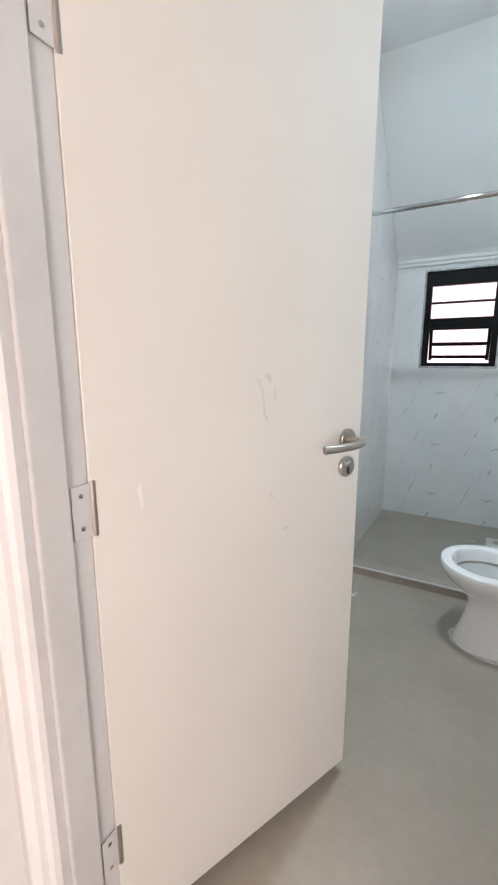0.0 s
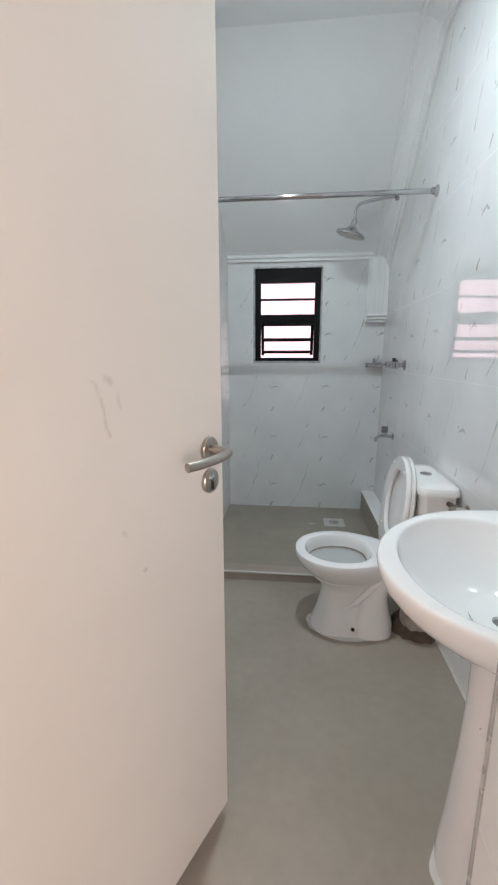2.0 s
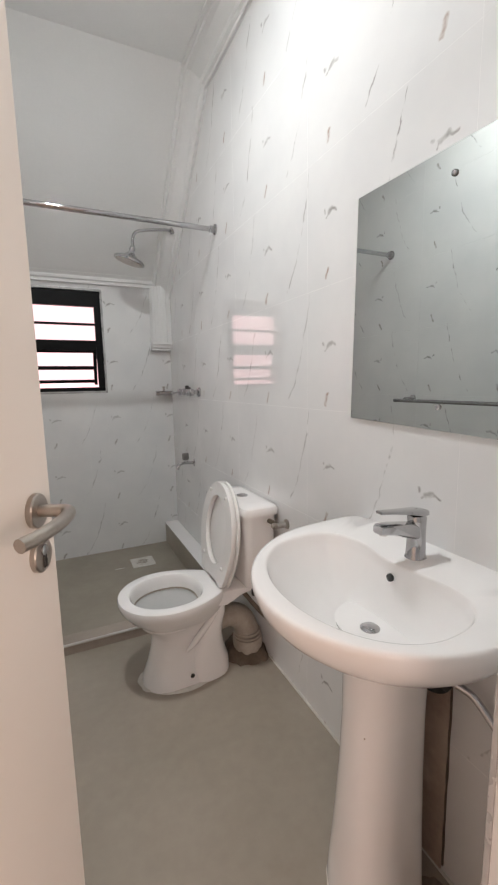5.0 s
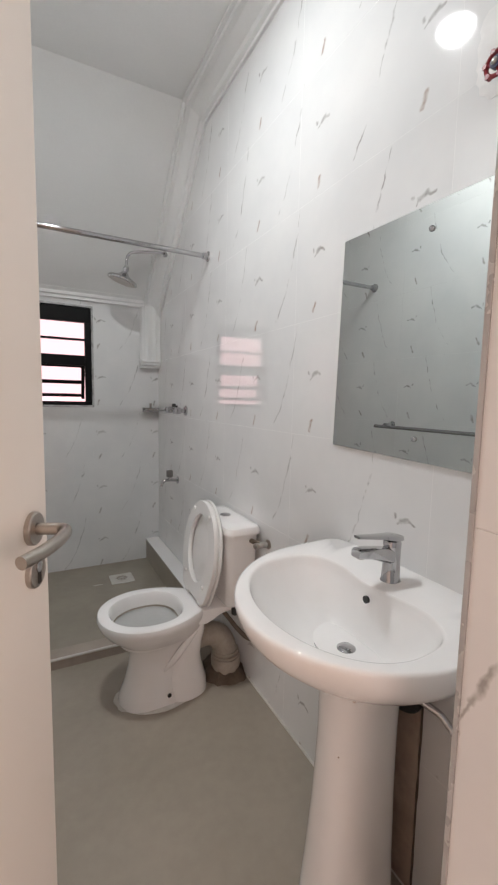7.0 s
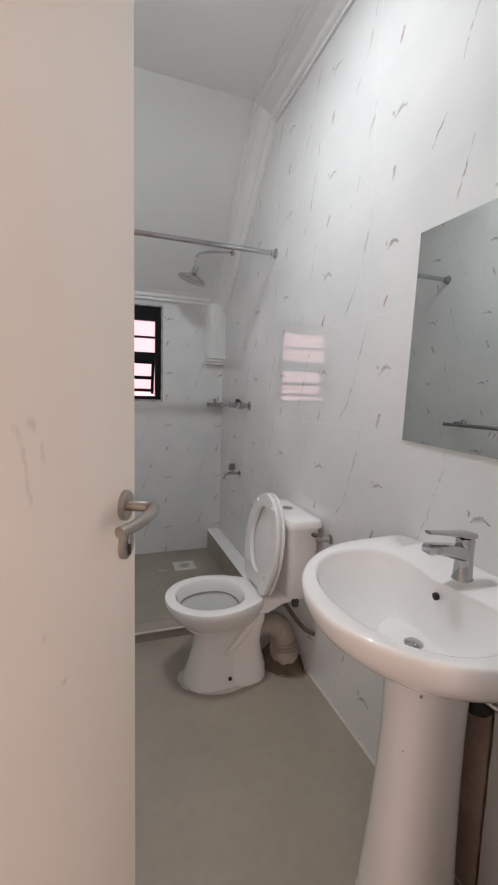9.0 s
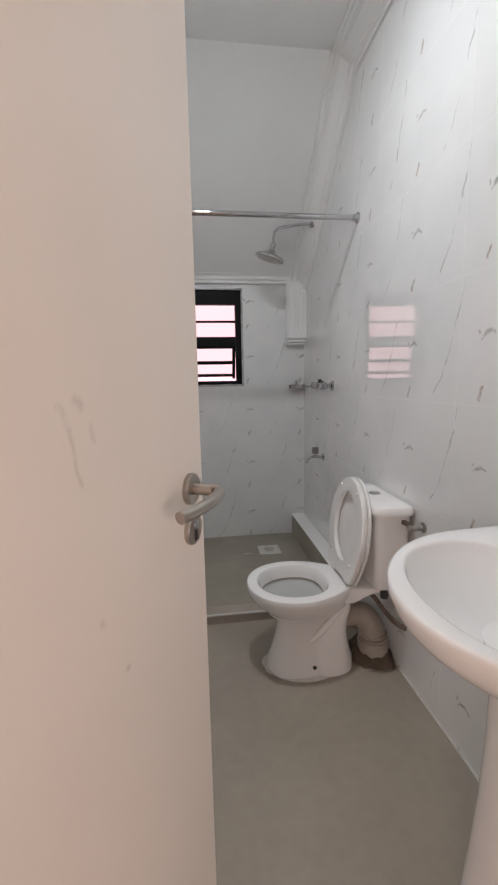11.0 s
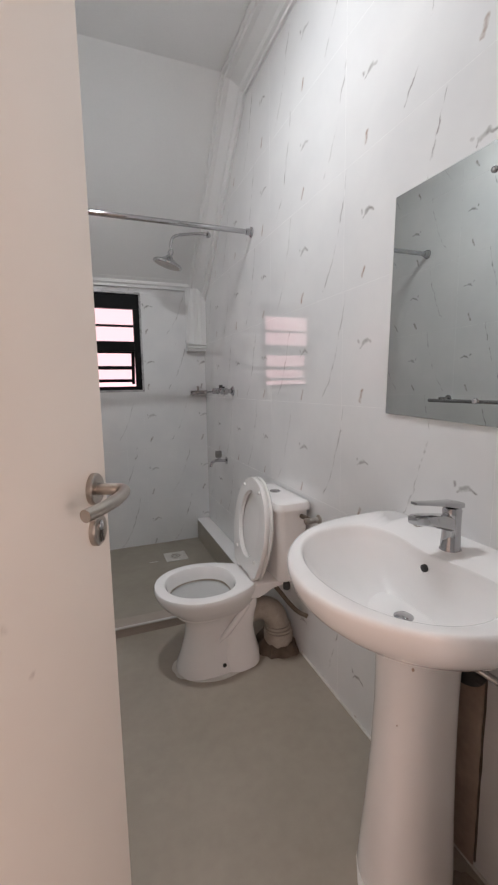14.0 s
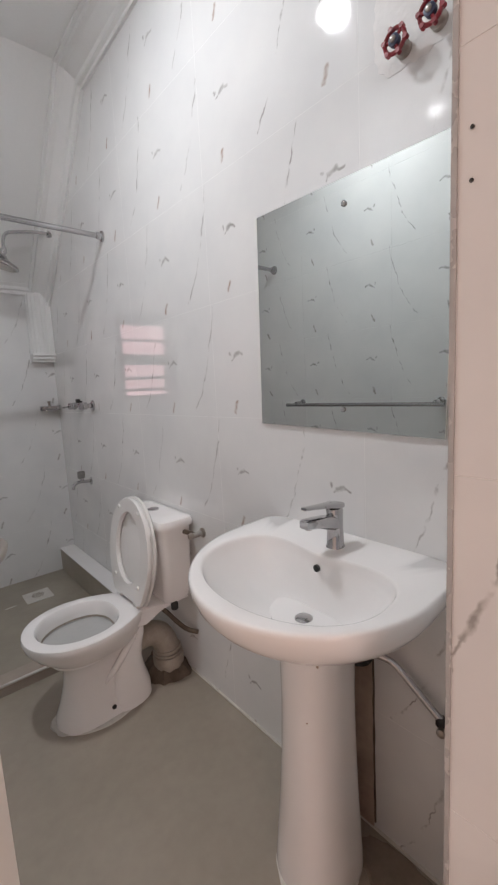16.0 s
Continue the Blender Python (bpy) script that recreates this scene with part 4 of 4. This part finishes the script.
shower = thing("overhead_shower", (0.850, 3.254, 2.19), "chrome rain shower on a bent arm, fixed to the sloped cornice", "shower")
sx, sy, sz = shower.location
part("flange", lathe([(0.024, 0.022), (0.024, -0.003), (0.011, -0.008)], (0, 0, 0), "x", 24), CHROME, shower, smooth=True)
part("arm", tube([(0.01, 0, 0.0), (-0.07, -0.002, -0.006), (-0.185, -0.003, -0.026), (-0.226, -0.004, -0.046), (-0.241, -0.004, -0.082), (-0.243, -0.004, -0.130)], 0.0092, 14), CHROME, shower, smooth=True)
TILTED = pose(-0.243, -0.004, -0.130, 6, 17, 0)
for n, prof, k, mat, lab in (("ball_joint", [(0.010, 0.012), (0.017, 0.0), (0.019, -0.013), (0.014, -0.028), (0.022, -0.04)], 20, CHROME, ""),
                             ("rose", [(0.020, -0.032), (0.030, -0.045), (0.060, -0.062), (0.088, -0.072), (0.094, -0.080), (0.093, -0.088), (0.085, -0.090), (0.003, -0.089)], 36, CHROME, ""),
                             ("nozzle_plate", [(0.080, -0.0902), (0.080, -0.0925), (0.003, -0.093)], 30, STEEL, "grey nozzle plate")):
    part(n, lathe(prof, (0, 0, 0), "z", k), mat, shower, lab, smooth=True).matrix_basis = TILTED


def shower_valve(y, lever):
    v = thing("shower_valve", (EAST, y, 1.178), "chrome shower stop valve on the tiled wall", "valve", "shower valves")
    part("flange", lathe([(0.031, 0), (0.031, -0.005), (0.020, -0.014)], (0, 0, 0), "x", 24), CHROME, v, smooth=True)
    part("stem", lathe([(0.014, -0.01), (0.014, -0.035)], (0, 0, 0), "x", 16), CHROME, v, smooth=True)
    part("handle", lathe([(0.016, -0.034), (0.021, -0.038), (0.021, -0.056), (0.017, -0.060), (0.020, -0.064), (0.020, -0.078), (0.012, -0.083), (0.002, -0.084)], (0, 0, 0), "x", 20), CHROME, v, smooth=True)
    if lever:
        part("grip", box((-0.034, -0.012, 0.016), (-0.012, 0.012, 0.040), 0.004), DARK, v, "black plastic grip")
        part("spindle", tube([(-0.084, 0, -0.004), (-0.118, 0, -0.006)], 0.006, 10, smooth_steps=0), CHROME, v, smooth=True)


shower_valve(3.13, True)
shower_valve(2.95, False)
spigot = thing("bib_tap", (EAST, 3.11, 0.715), "chrome bib tap with worn dark handle on shower wall", "tap")
part("flange", lathe([(0.024, 0), (0.024, -0.005), (0.012, -0.010)], (0, 0, 0), "x", 24), CHROME, spigot, smooth=True)
part("spout", tube([(-0.004, 0, 0), (-0.05, 0, 0.004), (-0.085, 0, 0.002), (-0.105, 0, -0.012), (-0.112, 0, -0.035)], 0.010, 12), CHROME, spigot, smooth=True)
part("stem", lathe([(0.009, 0.0), (0.011, 0.02), (0.009, 0.03)], (-0.055, 0, 0), "z", 14), CHROME, spigot, smooth=True)
part("handle", box((-0.078, -0.012, 0.024), (-0.036, 0.012, 0.070), 0.007), GREYPLASTIC, spigot, "worn dark grey handle")
dish = thing("soap_holder", (0.835, BACK, 1.165), "small chrome soap holder on the shower wall", "soap holder")
part("plate", box((-0.055, -0.008, -0.014), (0.055, 0.0, 0.014), 0.004), CHROME, dish)
for z in (-0.012, 0.012):
    part("rail", tube([(-0.055, -0.005, z), (-0.055, -0.06, z), (0.055, -0.06, z), (0.055, -0.005, z)], 0.004, 10, smooth_steps=3), CHROME, dish, smooth=True)
part("tray", box((-0.052, -0.058, -0.016), (0.052, -0.006, -0.010), 0.002), STEEL, dish)
part("post", lathe([(0.008, 0.0), (0.008, 0.035), (0.011, 0.045), (0.004, 0.048)], (0, -0.02, 0), "z", 14), STEEL, dish, smooth=True)

ledge = tagged(part("ledge", box((0.802, 2.53, 0.0), (EAST - 0.0005, BACK - 0.0005, 0.176), 0.003), WETFLOOR), "low pipe ledge with grey sides along the shower", "ledge", kind="structure")
tagged(part("trim", box((0.799, 2.53, 0.172), (EAST - 0.003, BACK - 0.003, 0.180), 0.002), CERAMIC), "white tile top of the ledge", "trim", kind="structure")

drain = thing("floor_drain", (0.565, 3.295, 0.022), "square white plastic floor drain set in the shower floor", "floor drain")
part("frame", box((-0.075, -0.075, 0.0), (0.075, 0.075, 0.004), 0.0015), PALEGROUT, drain)
part("grate", lathe([(0.045, 0.004), (0.045, 0.0065), (0.040, 0.007), (0.003, 0.007)], (0, 0, 0), "z", 28), PALEGROUT, drain, smooth=True)
for k in range(-3, 4):
    w = math.sqrt(max(0.0, 0.036 ** 2 - (k * 0.010) ** 2))
    part("slot", box((-w, k * 0.010 - 0.002, 0.0068), (w, k * 0.010 + 0.002, 0.0075)), SHADE_BROWN, drain)

tagged(part("grout_line", box((EAST - 0.007, 0.78, -0.001), (EAST + 0.001, 2.475, 0.006), 0.002), PALEGROUT), "pale grout bead where floor meets tiled wall", "trim", kind="structure")
for k, (x, y, a, b, z) in enumerate(((-0.16, 2.25, 0.030, 0.018, 0.0), (-0.13, 2.28, 0.010, 0.007, 0.0), (-0.185, 2.235, 0.008, 0.010, 0.0), (0.40, 3.26, 0.030, 0.006, 0.022))):
    tagged(part("plaster_smear", ragged(x, y, a, b, z - 0.0005, 0.0015, 20 + k, 0.45, 24), PALEGROUT), "dried pale plaster smear on the floor", "smear", "plaster smears")

# ---- towel bar ----
bar = thing("towel_bar", (west(1.96), 1.96, 1.105), "chrome towel bar on the tiled wall", "towel bar")
part("rail", tube([(0.072, -0.51, 0), (0.079, 0.51, 0)], 0.0105, 16, smooth_steps=0), CHROME, bar, smooth=True)
for y in (-0.46, 0.43):
    dx = 0.018 * y
    part("bracket", lathe([(0.020, dx), (0.020, dx + 0.006), (0.009, dx + 0.012), (0.009, dx + 0.072)], (0, y, 0.012), "x", 18), CHROME, bar, smooth=True)

# ---- wall tiles ----
TU, TV = 0.605, 0.385
vs = cuts(1.135, TV, 0.0, CEIL)
sl = (CEIL - slope_z(BACK)) / (BACK - SLOPE_TOP)
east_m = Matrix(((0, 0, -1, EAST + 0.009), (1, 0, 0, 0), (0, 1, 0, 0), (0, 0, 0, 1)))
tile_wall(wall_east, east_m, cuts(1.155, TU, SOUTH, BACK), vs, TILE_Y, planes=[(sl, 1, CEIL + sl * SLOPE_TOP)])
a = math.atan(0.018)
west_m = Matrix(((math.sin(a), 0, math.cos(a), west(0) - 0.009), (math.cos(a), 0, -math.sin(a), 0), (0, 1, 0, 0), (0, 0, 0, 1)))
tile_wall(wall_west, west_m, cuts(1.155, TU, 0.70, BACK), vs, TILE_W, planes=[(sl, 1, CEIL + sl * SLOPE_TOP)])
north_m = Matrix(((1, 0, 0, 0), (0, 0, -1, BACK + 0.009), (0, 1, 0, 0), (0, 0, 0, 1)))
tile_wall(wall_north, north_m, cuts(0.30, TU, west(BACK), EAST, WIN[:2]), cuts(1.135, TV, 0.0, 1.915, WIN[2:]), TILE_X,
          keep=lambda u, v: not (WIN[0] < u < WIN[1] and WIN[2] < v < WIN[3]))
reveal_m = Matrix(((0, 0, -1, JAMB + 0.0095), (1, 0, 0, 0), (0, 1, 0, 0), (0, 0, 0, 1)))
tile_wall(reveal, reveal_m, [HALL - 0.02, SOUTH - 0.005], cuts(1.135, TV, 0.0, 2.12), TILE_S)
south_m = Matrix(((-1, 0, 0, 0), (0, 0, 1, SOUTH + 0.0005), (0, 1, 0, 0), (0, 0, 0, 1)))
tile_wall(wall_south, south_m, cuts(-0.85, TU, -EAST, -JAMB - 0.012), vs, TILE_X, thick=0.002)
